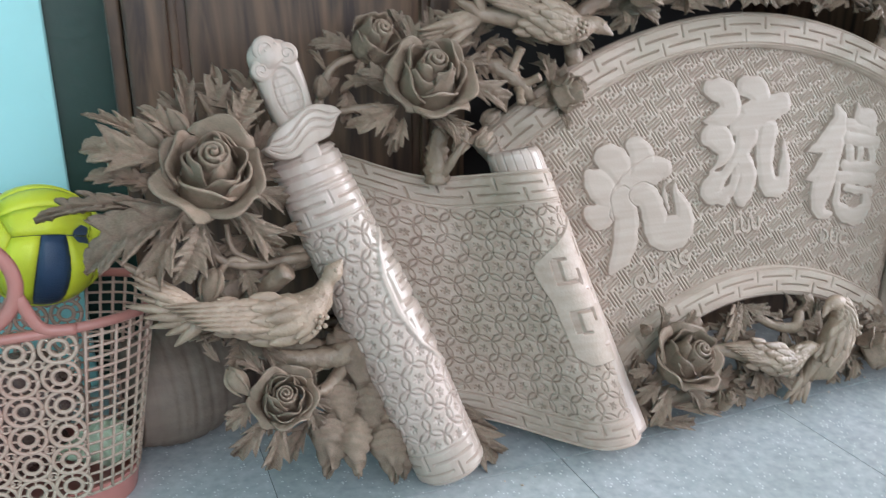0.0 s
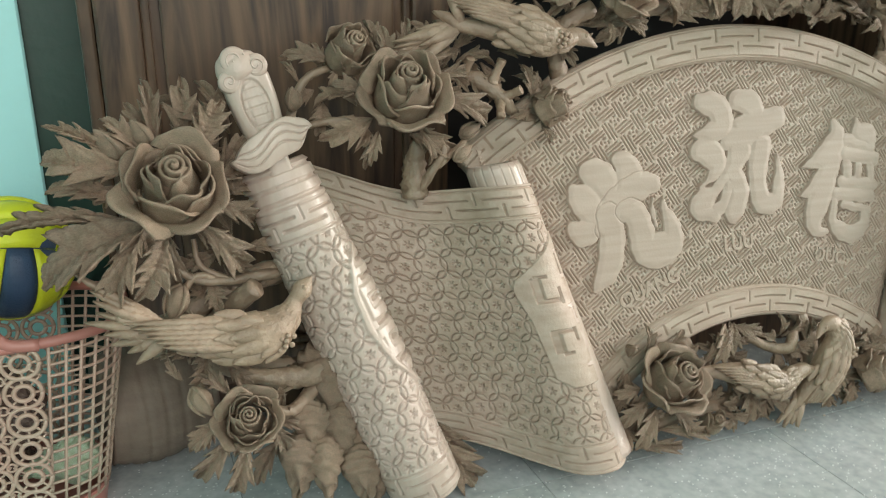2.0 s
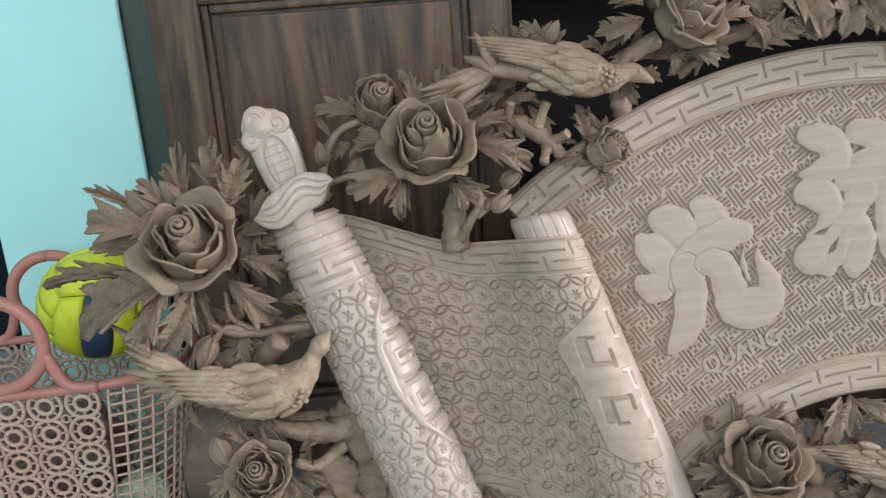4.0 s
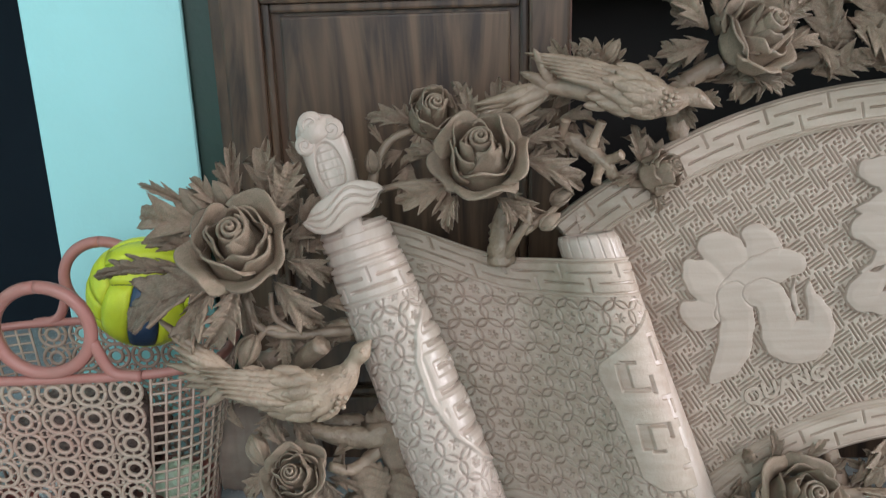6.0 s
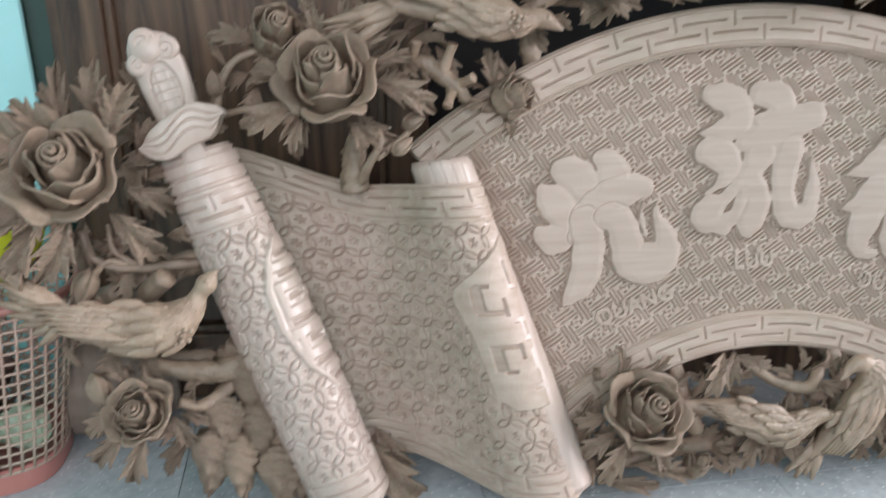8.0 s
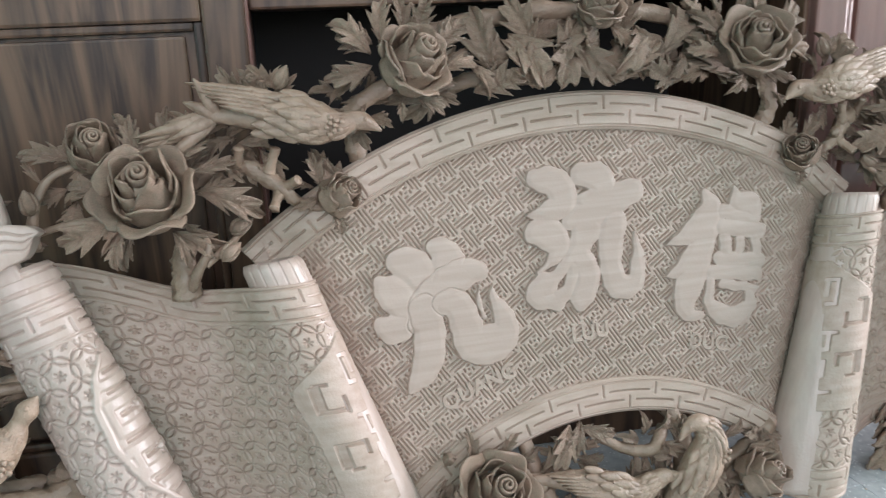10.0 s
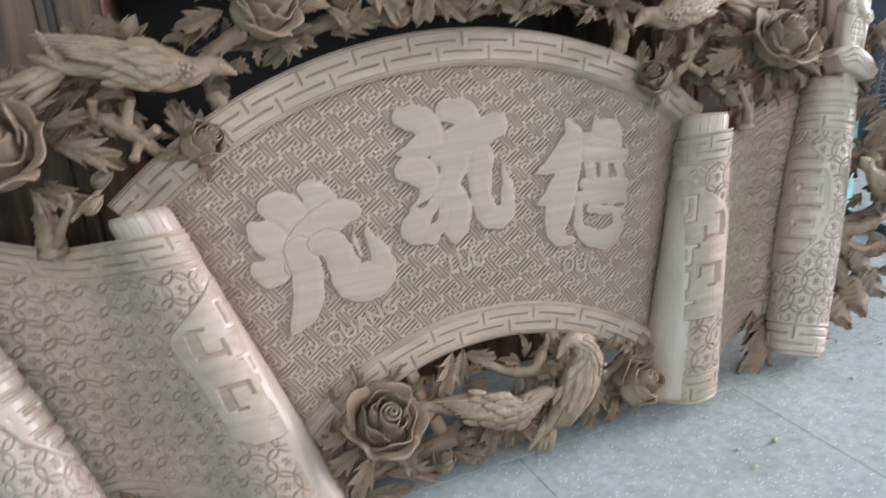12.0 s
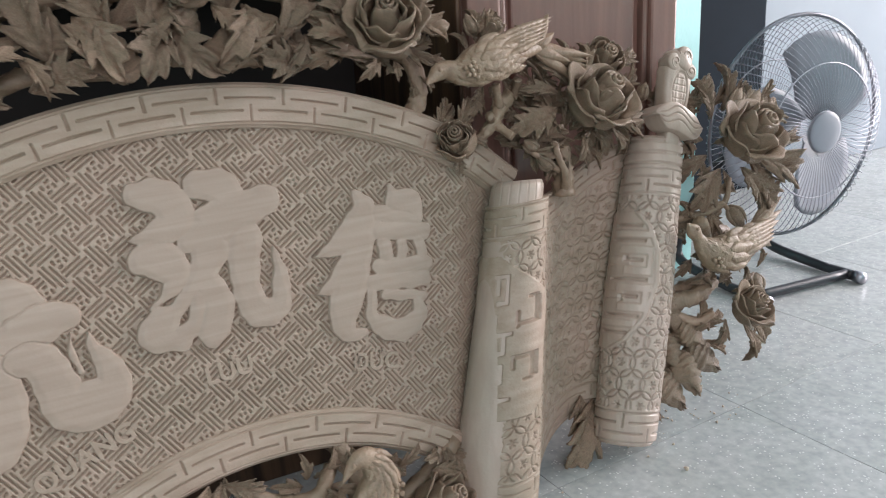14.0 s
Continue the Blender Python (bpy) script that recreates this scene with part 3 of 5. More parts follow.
def roller():
    nu, nv = 210, 330
    th, v = np.meshgrid(np.linspace(-np.pi, np.pi, nu, endpoint=False), np.linspace(0, 1, nv), indexing="ij")
    z = -0.206 + 0.444 * v
    xa = -0.6275 - 0.366 * z
    r = 0.0410 + 0.0055 * np.sin(np.pi * np.clip(v, 0, 1)) + 0.0045 * (1 - v)
    a = th * 0.047
    dt, db = (1 - v) * 0.444 / 0.088, v * 0.444 / 0.052
    ring = -0.0034 * ((np.abs((dt * 5.5) % 1 - 0.5) < 0.13) & (dt < 0.55))
    band = np.where(dt < 0.55, ring, meander(a, np.clip((dt - 0.5) / 0.5, 0, 1)))
    h = np.where(dt < 1, band + 0.001, np.where(db < 1, meander(a, np.clip(db, 0, 1)) + 0.001, hexes(a, z)))
    b = (z - 0.026) / 0.100
    inside = reserve(th, b, ((-1, 1.5), (-0.85, 0.95), (-0.5, 0.42), (0.0, 0.16), (0.45, 0.22), (0.8, 0.55), (1, 1.0)), 2.3, 0.047)
    rim = smooth((th - 0.17 - np.interp(b, (-1, -0.85, -0.5, 0.0, 0.45, 0.8, 1), (1.5, 0.95, 0.42, 0.16, 0.22, 0.55, 1.0))) / 0.03) * smooth((2.15 - th) / 0.03)
    h = h * (1 - inside) + inside * (0.0030 - 0.0050 * cuts(th, b, ROLLER_KEYS) - 0.0019 * rim * (1 - cuts(th, b, ROLLER_BARS)))
    r = r + h - 0.004 * smooth((v - 0.985) / 0.015) - 0.006 * smooth((0.02 - v) / 0.02)
    # a slanting cut at both ends, square to the axis
    zz = z + 0.30 * r * np.sin(th)
    out = np.stack([xa + r * np.sin(th), -0.008 - r * np.cos(th), zz], -1)
    vv, f = out.reshape(-1, 3), grid_faces(nu, nv, wrap=True).tolist()
    f.append([i * nv for i in range(nu)][::-1])
    f.append([i * nv + nv - 1 for i in range(nu)])
    return vv, f


ROLLER = roller()


FB, FA, FW = np.array([-0.708, -0.034, 0.222]), np.array([-0.275, -0.075, 0.958]), np.array([0.961, 0.0, 0.275])


def finial():
    """A flat grip with a sunk, netted oval on its face, over a narrow neck."""
    def bar(s0, s1, n, m, half, deep, oval):
        s, th = np.meshgrid(np.linspace(s0, s1, n), np.linspace(0, 2 * np.pi, m, endpoint=False), indexing="ij")
        c, d = np.cos(th), np.sin(th)
        w = half(s) * np.sign(c) * np.abs(c) ** 0.55
        y = deep * np.sign(d) * np.abs(d) ** 0.55
        if oval:
            e = np.hypot((s - 0.086) / 0.031, w / 0.0150)
            line = np.maximum(smooth((0.0010 - np.abs((s + 0.003) % 0.0105 - 0.005)) / 0.0008), smooth((0.0010 - np.abs((w + 0.0043) % 0.0086 - 0.0043)) / 0.0008))
            y = y + (d < 0) * (0.0026 * smooth((0.09 - np.abs(e - 1)) / 0.06) + (e < 0.93) * (0.0006 + 0.0018 * line))
        v = FB + s[..., None] * FA + w[..., None] * FW + y[..., None] * np.array([0, 1.0, 0])
        f = grid_faces(m, n, wrap=True).tolist()
        v = v.transpose(1, 0, 2).reshape(-1, 3)
        return v, f + [[i * n for i in range(m)][::-1], [i * n + n - 1 for i in range(m)]]
    grip = bar(0.028, 0.134, 110, 180, lambda s: 0.0215 + 0.0060 * smooth((s - 0.03) / 0.07) - 0.004 * smooth((s - 0.115) / 0.02), 0.0165, True)
    neck = bar(-0.02, 0.036, 12, 60, lambda s: 0.0160 - 0.0015 * smooth(s / 0.03), 0.0150, False)
    at = lambda s, w, y=0.0: FB + s * FA + w * FW + np.array([0, y, 0])
    dome = tube_data([(*at(0.118, 0.0), 0.012), (*at(0.124, -0.002), 0.024), (*at(0.137, -0.003), 0.0255), (*at(0.148, -0.004), 0.020), (*at(0.156, -0.004), 0.005)], 6, 28, squash=0.8)
    curls = []
    for s, w, r, turn in ((0.121, -0.0190, 0.0130, 1), (0.130, 0.0150, 0.0140, -1), (0.142, -0.0060, 0.0160, 1)):
        row = []
        for g in np.linspace(0, 1, 26):
            ang, rad = turn * (1.2 + 9.5 * g), (r - 0.0030) * (1 - 0.82 * g)
            row.append((*at(s + rad * math.cos(ang), w + rad * math.sin(ang), -0.0160 - 0.0028 * g), 0.0012 - 0.0002 * g))
        curls.append(tube_data(row, 3, 10))
        curls.append(tube_data([(*at(s, w, 0.010), r * 0.80), (*at(s, w, -0.008), r * 0.97), (*at(s, w, -0.0155), r * 0.90), (*at(s, w, -0.0175), r * 0.3)], 4, 24))
    return grip, neck, dome, join(*curls[0:2]), join(*curls[2:4]), join(*curls[4:6])


def guard():
    """A leafy scroll across the neck: one tip hangs down, the other curls up, with waves cut along it."""
    u, v = np.meshgrid(np.linspace(-1, 1, 90), np.linspace(-1, 1, 44), indexing="ij")
    half = 0.0205 * np.clip(1 - np.abs(u) ** 3.4, 0, 1) ** 0.8 + 0.0012
    mid = 0.040 + 0.001 * u + 0.0040 * np.sin(3.4 * u + 0.4) - 0.001 * smooth((-u - 0.55) / 0.45) + 0.006 * smooth((u - 0.6) / 0.4)
    wave = 0.22 * np.sin(4.2 * u + 0.9)
    cut = sum(smooth((0.085 - np.abs(v - o - wave)) / 0.07) for o in (-0.42, 0.05, 0.50))
    y = -0.012 - 0.016 * np.sqrt(np.clip(1 - 0.75 * u * u, 0, 1)) - 0.004 * np.sqrt(np.clip(1 - v * v, 0, 1)) + 0.0026 * cut * (np.abs(u) < 0.93)
    p = FB + (mid + half * v)[..., None] * FA + (0.0475 * u + 0.004 * v)[..., None] * FW + y[..., None] * np.array([0, 1.0, 0])
    return slab(p, np.array([0, 0.034, 0]), 4)


for side in (0, 1):
    w = mirrored if side else (lambda d: d)
    body = part("roller", mesh_from("roller", *w(ROLLER), M_ROLL), panel, "pale outer roller carved with linked rings and a smooth reserve")
    for name, data in zip(("grip", "neck", "knob", "curl", "curl", "curl"), finial()):
        part(name, mesh_from(name, *w(data), M_ROLL), body, "flat grip with a netted oval" if name == "grip" else "")
    part("guard", mesh_from("guard", *w(guard()), M_ROLL), body, "leafy finial guard")


# ---- carved roses, leaves, birds, branches ----
def petal_data(r0, r1, height, span, flare, seed):
    """A petal as a piece of a flaring cup round the z axis, with thickness and a rolled, uneven rim."""
    rng = np.random.default_rng(seed)
    nu, nv = 15, 9
    u, v = np.meshgrid(np.linspace(-1, 1, nu), np.linspace(0, 1, nv), indexing="ij")
    wide = np.sin(np.pi * (0.14 + 0.44 * v)) * (1 - 0.28 * smooth((v - 0.72) / 0.28) * u * u)
    ph = u * span * wide
    tip = 1.04 - 0.30 * np.abs(u) ** 2.2 + 0.05 * np.cos(u * 5.5 + rng.uniform(0, 6))
    rho = r0 + (r1 - r0) * v ** 1.3 + flare * smooth((v - 0.6) / 0.4) + 0.055 * np.sin(4.6 * u + rng.uniform(0, 6)) * v ** 1.5
    z = height * (v * tip - 0.30 * flare / max(height, 0.1) * smooth((v - 0.72) / 0.28))
    th = 0.055 * (1 - 0.5 * v)
    out = np.stack([(rho + th) * np.sin(ph), (rho + th) * np.cos(ph), z - 0.02], -1)
    inn = np.stack([(rho - th * 0.3) * np.sin(ph), (rho - th * 0.3) * np.cos(ph), z + 0.01], -1)
    k = nu * nv
    f = [grid_faces(nu, nv), grid_faces(nu, nv, base=k, flip=True)]
    idx = np.arange(k).reshape(nu, nv)
    loop = np.concatenate([idx[:, 0], idx[-1, 1:], idx[-2::-1, -1], idx[0, -2:0:-1]])
    nx = np.roll(loop, -1)
    f.append(np.stack([loop, loop + k, nx + k, nx], -1))
    return np.concatenate([out.reshape(-1, 3), inn.reshape(-1, 3)]), np.concatenate(f)


def core_data():
    """The tight spiral heart of a rose."""
    n, k = 120, 8
    t = np.linspace(0, 1, n)
    a = t * 2 * np.pi * 2.6
    r = 0.02 + 0.26 * t
    top = 1.16 - 0.16 * t
    cross = np.array([(-0.035, -0.75), (-0.04, -0.2), (-0.03, -0.03), (0.0, 0.0), (0.028, -0.03), (0.035, -0.2), (0.04, -0.75), (0.0, -0.8)])
    rr = r[:, None] + cross[None, :, 0]
    zz = top[:, None] + cross[None, :, 1] * (0.35 + 0.65 * t[:, None])
    v = np.stack([rr * np.cos(a)[:, None], rr * np.sin(a)[:, None], zz], -1).reshape(-1, 3)
    f = []
    for i in range(n - 1):
        for j in range(k):
            f.append([i * k + j, (i + 1) * k + j, (i + 1) * k + (j + 1) % k, i * k + (j + 1) % k])
    f += [list(range(k)), [(n - 1) * k + j for j in range(k)][::-1]]
    plug = tube_data([(0, 0, -0.1, 0.30), (0, 0, 0.40, 0.36), (0, 0, 0.80, 0.24), (0, 0, 0.98, 0.05)], 5, 20)
    return join((v, f), plug)


CORE = mesh_from("rose_heart", *core_data(), M_FLORA)
PETALS = {
    "tight": [mesh_from("petal", *petal_data(0.42, 0.28, 1.04, 1.20, 0.03, s), M_FLORA) for s in (1, 2)],
    "mid": [mesh_from("petal", *petal_data(0.52, 0.43, 0.88, 1.12, 0.045, s), M_FLORA) for s in (3, 4)],
    "wide": [mesh_from("petal", *petal_data(0.60, 0.58, 0.68, 1.0, 0.06, s), M_FLORA) for s in (5, 6, 7)],
    "outer": [mesh_from("petal", *petal_data(0.62, 0.80, 0.62, 0.84, 0.13, s), M_FLORA) for s in (8, 9, 10)],
}
rnd = random.Random(5)


def aim(place, normal, roll=0.0):
    return Matrix.Translation(place) @ Vector(normal).to_track_quat("Z", "Y").to_matrix().to_4x4() @ pose(0, 0, 0, 0, 0, roll)


def rose(x, y, z, r, normal=(0, -1, 0.1), open_=1.0, label="full-blown carved rose"):
    r *= 0.87 if open_ >= 1 else 1.2
    m = aim((x, y + r * 0.45, z - r * 0.15), (normal[0], normal[1], normal[2] + 0.28), rnd.uniform(0, 360)) @ Matrix.Scale(r, 4)
    heart = part("rose", CORE, panel, label, m)
    rings = [("tight", 3, 0), ("mid", 4, 55), ("wide", 4, 20)] + ([("outer", 5, 48)] if open_ >= 1 else [])
    if open_ < 0.6:
        rings = [("tight", 3, 0), ("mid", 4, 50)]
    for kind, n, start in rings:
        for i in range(n):
            turn = start + 360 / n * i + rnd.uniform(-9, 9)
            lift = rnd.uniform(-0.05, 0.05)
            part("petal", rnd.choice(PETALS[kind]), heart, "", pose(0, 0, lift, rnd.uniform(-7, 7), rnd.uniform(-7, 7), turn) @ Matrix.Scale(rnd.uniform(0.9, 1.1), 4))
    return heart


def leaf_data(seed, lobes=5, slim=0.42, arch=0.14, curl=0.1):
    """A serrated leaf of length 1 along x with a sunk midrib and veins; its face looks along z."""
    rng = np.random.default_rng(seed)
    nu, nv = 49, 13
    t, u = np.meshgrid(np.linspace(0, 1, nu), np.linspace(-1, 1, nv), indexing="ij")
    tooth = (t * lobes + 0.2 * np.sign(u) + 0.3) % 1.0
    env = (np.clip(t, 0, 1) / 0.38) ** 0.7 * ((1 - np.clip(t, 0, 1)) / 0.62) ** 1.05
    saw = tooth ** 1.2 * (1 - smooth((tooth - 0.84) / 0.16))
    w = slim * np.clip(env, 0, 1.05) * (0.46 + 0.60 * saw) + 0.004
    x = t + 0.34 * np.abs(u) ** 1.3 * np.clip(env, 0, 1) * (0.25 + 0.75 * saw) * (1 - 0.5 * t)
    y = u * w * 0.9
    vein = np.abs(((t - 0.32 * np.abs(u)) * lobes) % 1.0 - 0.5)
    z = arch * np.sin(np.pi * t * 0.9) + 0.10 * np.abs(u) ** 1.5 * w / slim - 0.09 * np.exp(-(u * 6) ** 2) - 0.05 * smooth((0.14 - vein) / 0.14) * (np.abs(u) < 0.9)
    z = z - 0.036 * smooth((0.22 - np.abs(((t - 0.40 * np.abs(u)) * lobes * 3) % 1.0 - 0.5)) / 0.2) * (np.abs(u) > 0.15)
    z = z - curl * t ** 3 + 0.02 * np.sin(6 * t + 3 * u + rng.uniform(0, 6))
    y = y + 0.10 * np.sin(2.4 * t + rng.uniform(0, 6)) * t
    front = np.stack([x, y, z], -1)
    back = front - np.array([0, 0, 0.055]) * (0.35 + 0.65 * np.sin(np.pi * np.clip(t, 0.05, 0.95)))[..., None]
    k = nu * nv
    idx = np.arange(k).reshape(nu, nv)
    loop = np.concatenate([idx[:, 0], idx[-1, 1:], idx[-2::-1, -1], idx[0, -2:0:-1]])
    nx = np.roll(loop, -1)
    f = np.concatenate([grid_faces(nu, nv), grid_faces(nu, nv, base=k, flip=True), np.stack([loop, loop + k, nx + k, nx], -1)])
    return np.concatenate([front.reshape(-1, 3), back.reshape(-1, 3)]), f


LEAVES = [mesh_from("leaf", *leaf_data(s, lobes, slim, arch, curl), M_FLORA)
          for s, lobes, slim, arch, curl in ((1, 3, 0.38, 0.18, 0.10), (2, 3, 0.34, 0.24, 0.24), (3, 4, 0.42, 0.14, 0.05), (4, 3, 0.32, 0.26, 0.30))]
BLADE_LEAVES = [mesh_from("leaf", *leaf_data(s, 4, 0.22, 0.12, 0.1), M_FLORA) for s in (7, 8)]


def leaf(base, tip, width=1.0, slim=False, turn=0.0):
    b, t = Vector(base), Vector(tip)
    ax = t - b
    n = ax.length
    ax.normalize()
    up = Vector((0, -1, 0.15))
    up = (up - ax * up.dot(ax)).normalized()
    m = Matrix((ax, up.cross(ax), up)).transposed().to_4x4()
    m.translation = b
    m = m @ pose(0, 0, 0, turn + rnd.uniform(-18, 18), 0, 0) @ Matrix.Diagonal((n, n * width, n * 0.9, 1))
    return part("leaf", rnd.choice(BLADE_LEAVES if slim else LEAVES), panel, "", m)


def branch(pts, rough=0.06, label="", seed=3, seg=10):
    return part("branch", mesh_from("branch", *tube_data(pts, 8, seg, rough, seed=seed), M_FLORA), panel, label)


def bud_data():
    body = tube_data([(0, 0, 0, 0.10), (0.18, 0, 0, 0.26), (0.42, 0, 0, 0.31), (0.72, 0, 0, 0.22), (1.0, 0, 0, 0.02)], 5, 14)
    sep = []
    for a in (0, 2.1, 4.2):
        c, s = math.cos(a), math.sin(a)
        sep.append(tube_data([(-0.05, 0.05 * c, 0.05 * s, 0.05), (0.25, 0.29 * c, 0.29 * s, 0.09), (0.6, 0.30 * c, 0.30 * s, 0.06), (0.9, 0.2 * c, 0.2 * s, 0.01)], 5, 8))
    return join(body, *sep)


BUD = mesh_from("rosebud", *bud_data(), M_FLORA)


def bud(base, tip):
    b, t = Vector(base), Vector(tip)
    m = Matrix.Translation(b) @ (t - b).to_track_quat("X", "Z").to_matrix().to_4x4() @ Matrix.Scale((t - b).length, 4)
    return part("rosebud", BUD, panel, "", m)


def plume(a, b, w, bow=0.006, barbs=9):
    """A flat feather from a to b with notched edges and a raised quill."""
    a, b = np.asarray(a, float), np.asarray(b, float)
    ax = b - a
    side = np.cross(ax, [0, 1.0, 0])
    side /= np.linalg.norm(side) + 1e-9
    nu, nv = 30, 5
    t, u = np.meshgrid(np.linspace(0, 1, nu), np.linspace(-1, 1, nv), indexing="ij")
    tooth = (t * barbs) % 1.0
    ww = w * np.minimum(1, 0.35 + 2.2 * t) * (1 - t ** 2.6) ** 0.8 * (0.74 + 0.26 * tooth) + 0.0004
    lift = -bow * np.sin(np.pi * t) + 0.0028 * np.abs(u) - 0.0012 * ((((t + 0.12 * np.abs(u)) * barbs) % 1.0) < 0.25)
    front = a + t[..., None] * ax + (u * ww)[..., None] * side + lift[..., None] * np.array([0, 1.0, 0])
    return slab(front, np.array([0, 0.004, 0]), 4, True)


def bird_shape(spine, wing, tail, tuft):
    """A plain carved bird: smooth body with overlapping coverts, folded flight feathers, a fanned tail and a curled breast, in one mesh."""
    spine = [(*q[:3], q[3] * (0.88 if q[3] > 0.016 else 1.0)) for q in spine]
    d = [tube_data(spine, 13, 32, squash=0.9)]
    c = spline(spine, 13)
    n = len(c)
    for j in range(7):
        i = int(n * (0.24 + 0.065 * j))
        p, r = c[i, :3], c[i, 3]
        back = c[i - 3, :3] - p
        back /= np.linalg.norm(back)
        side = np.cross(back, [0, 1.0, 0])
        side /= np.linalg.norm(side)
        for k in range(5 - j % 2):
            g = (k - (2 - 0.5 * (j % 2))) * 0.50
            out = math.cos(g) * np.array([0, -1.0, 0]) + math.sin(g) * side
            a = p + out * (0.93 * r)
            d.append(plume(a, a + back * (1.15 * r + 0.008) + out * (0.0040 + 0.01 * r), 0.33 * r + 0.0012, 0.0016, 1.0))
    a, b, wr = np.array(wing[0]), np.array(wing[1]), wing[2]
    for k in range(6):
        f = k / 5
        s = a + (b - a) * 0.30 + np.array([0, 0.010 - 0.0016 * k, wr * (0.55 - 1.1 * f)])
        e = a + (b - a) * (1.10 - 0.26 * f) + np.array([0, 0.004 - 0.0022 * k, wr * (0.65 - 0.95 * f)])
        d.append(plume(s, e, wr * 0.22, 0.004, 11))
    root, tips = np.array(tail[0]), tail[1]
    full = [tips[0]] + [q for u, w in zip(tips, tips[1:]) for q in ([(np.array(u) + np.array(w)) * 0.46 + root * 0.08] + [w])]
    for i, p in enumerate(full):
        d.append(plume(root + np.array([0, -0.0016 * i + 0.004, 0]), root + (np.array(p) - root) * 1.18 + np.array([0, -0.0050 * (i % 3) + 0.004, 0]), 0.0082, 0.005, 14))
    hx, hy, hz, hr = spine[-2]
    d.append(tube_data([(hx, hy - hr * 0.7, hz + 0.002, 0.0026), (hx, hy - hr * 0.95, hz + 0.002, 0.0028), (hx, hy - hr * 1.10, hz + 0.002, 0.0010)], 3, 10))
    (cx, cy, cz), cr = tuft
    for k in range(9):
        g, r = k * 2.4, 0.85 * cr * math.sqrt((k + 0.3) / 9)
        p = np.array([cx + r * math.cos(g), cy + 0.001 + r * r * 16, cz + r * math.sin(g)])
        d.append(tube_data([(*(p + np.array([0, 0.006, 0])), cr * 0.20), (*(p + np.array([0, 0.003, 0])), cr * 0.22), (*(p + np.array([0, 0.0018, 0])), cr * 0.17), (*(p + np.array([0, 0.0010, 0])), cr * 0.06)], 3, 10))
    return join(*d)


def carved_bird(data):
    part("carved_bird", mesh_from("carved_bird", *data, M_FLORA), panel, "plain carved bird in raw wood")


def lump_data(seed, tip, nu=44, nv=40):
    """A cloud-like lump with swirling ridges that runs out into a hanging point."""
    rng = np.random.default_rng(seed)
    a, b = np.meshgrid(np.linspace(0, 2 * np.pi, nu, endpoint=False), np.linspace(0, np.pi, nv), indexing="ij")
    ring = ((b * 2.4 + 0.5 * np.cos(a + rng.uniform(0, 6)) + 0.25 * np.sin(3 * a)) % 1.0)
    r = 1 + 0.10 * np.sin(3 * a + rng.uniform(0, 6)) * np.sin(b) - 0.20 * ring ** 2 + 0.05 * np.sin(5 * a + 2 * b + rng.uniform(0, 6)) * np.sin(b)
    x, y, z = r * np.sin(b) * np.cos(a), 0.62 * r * np.sin(b) * np.sin(a), r * np.cos(b)
    low = smooth((-z - 0.1) / 0.9)
    flame = 0.5 + 0.5 * np.cos(3 * a + rng.uniform(0, 6))
    x = x * (1 - 0.55 * low) + tip * low * 0.8
    z = z - (0.30 + 0.60 * flame) * low
    return np.stack([x, y, z], -1).reshape(-1, 3), grid_faces(nu, nv, wrap=True, flip=True)


LUMPS = [mesh_from("cloud_lump", *lump_data(s, t), M_FLORA) for s, t in ((1, 0.5), (2, -0.3), (3, 0.9))]


def lump(x, y, z, r, turn=0.0, kind=0):
    part("cloud_lump", LUMPS[kind], panel, "", Matrix.Translation((x, y, z)) @ pose(0, 0, 0, 0, turn, 0) @ Matrix.Scale(r, 4))


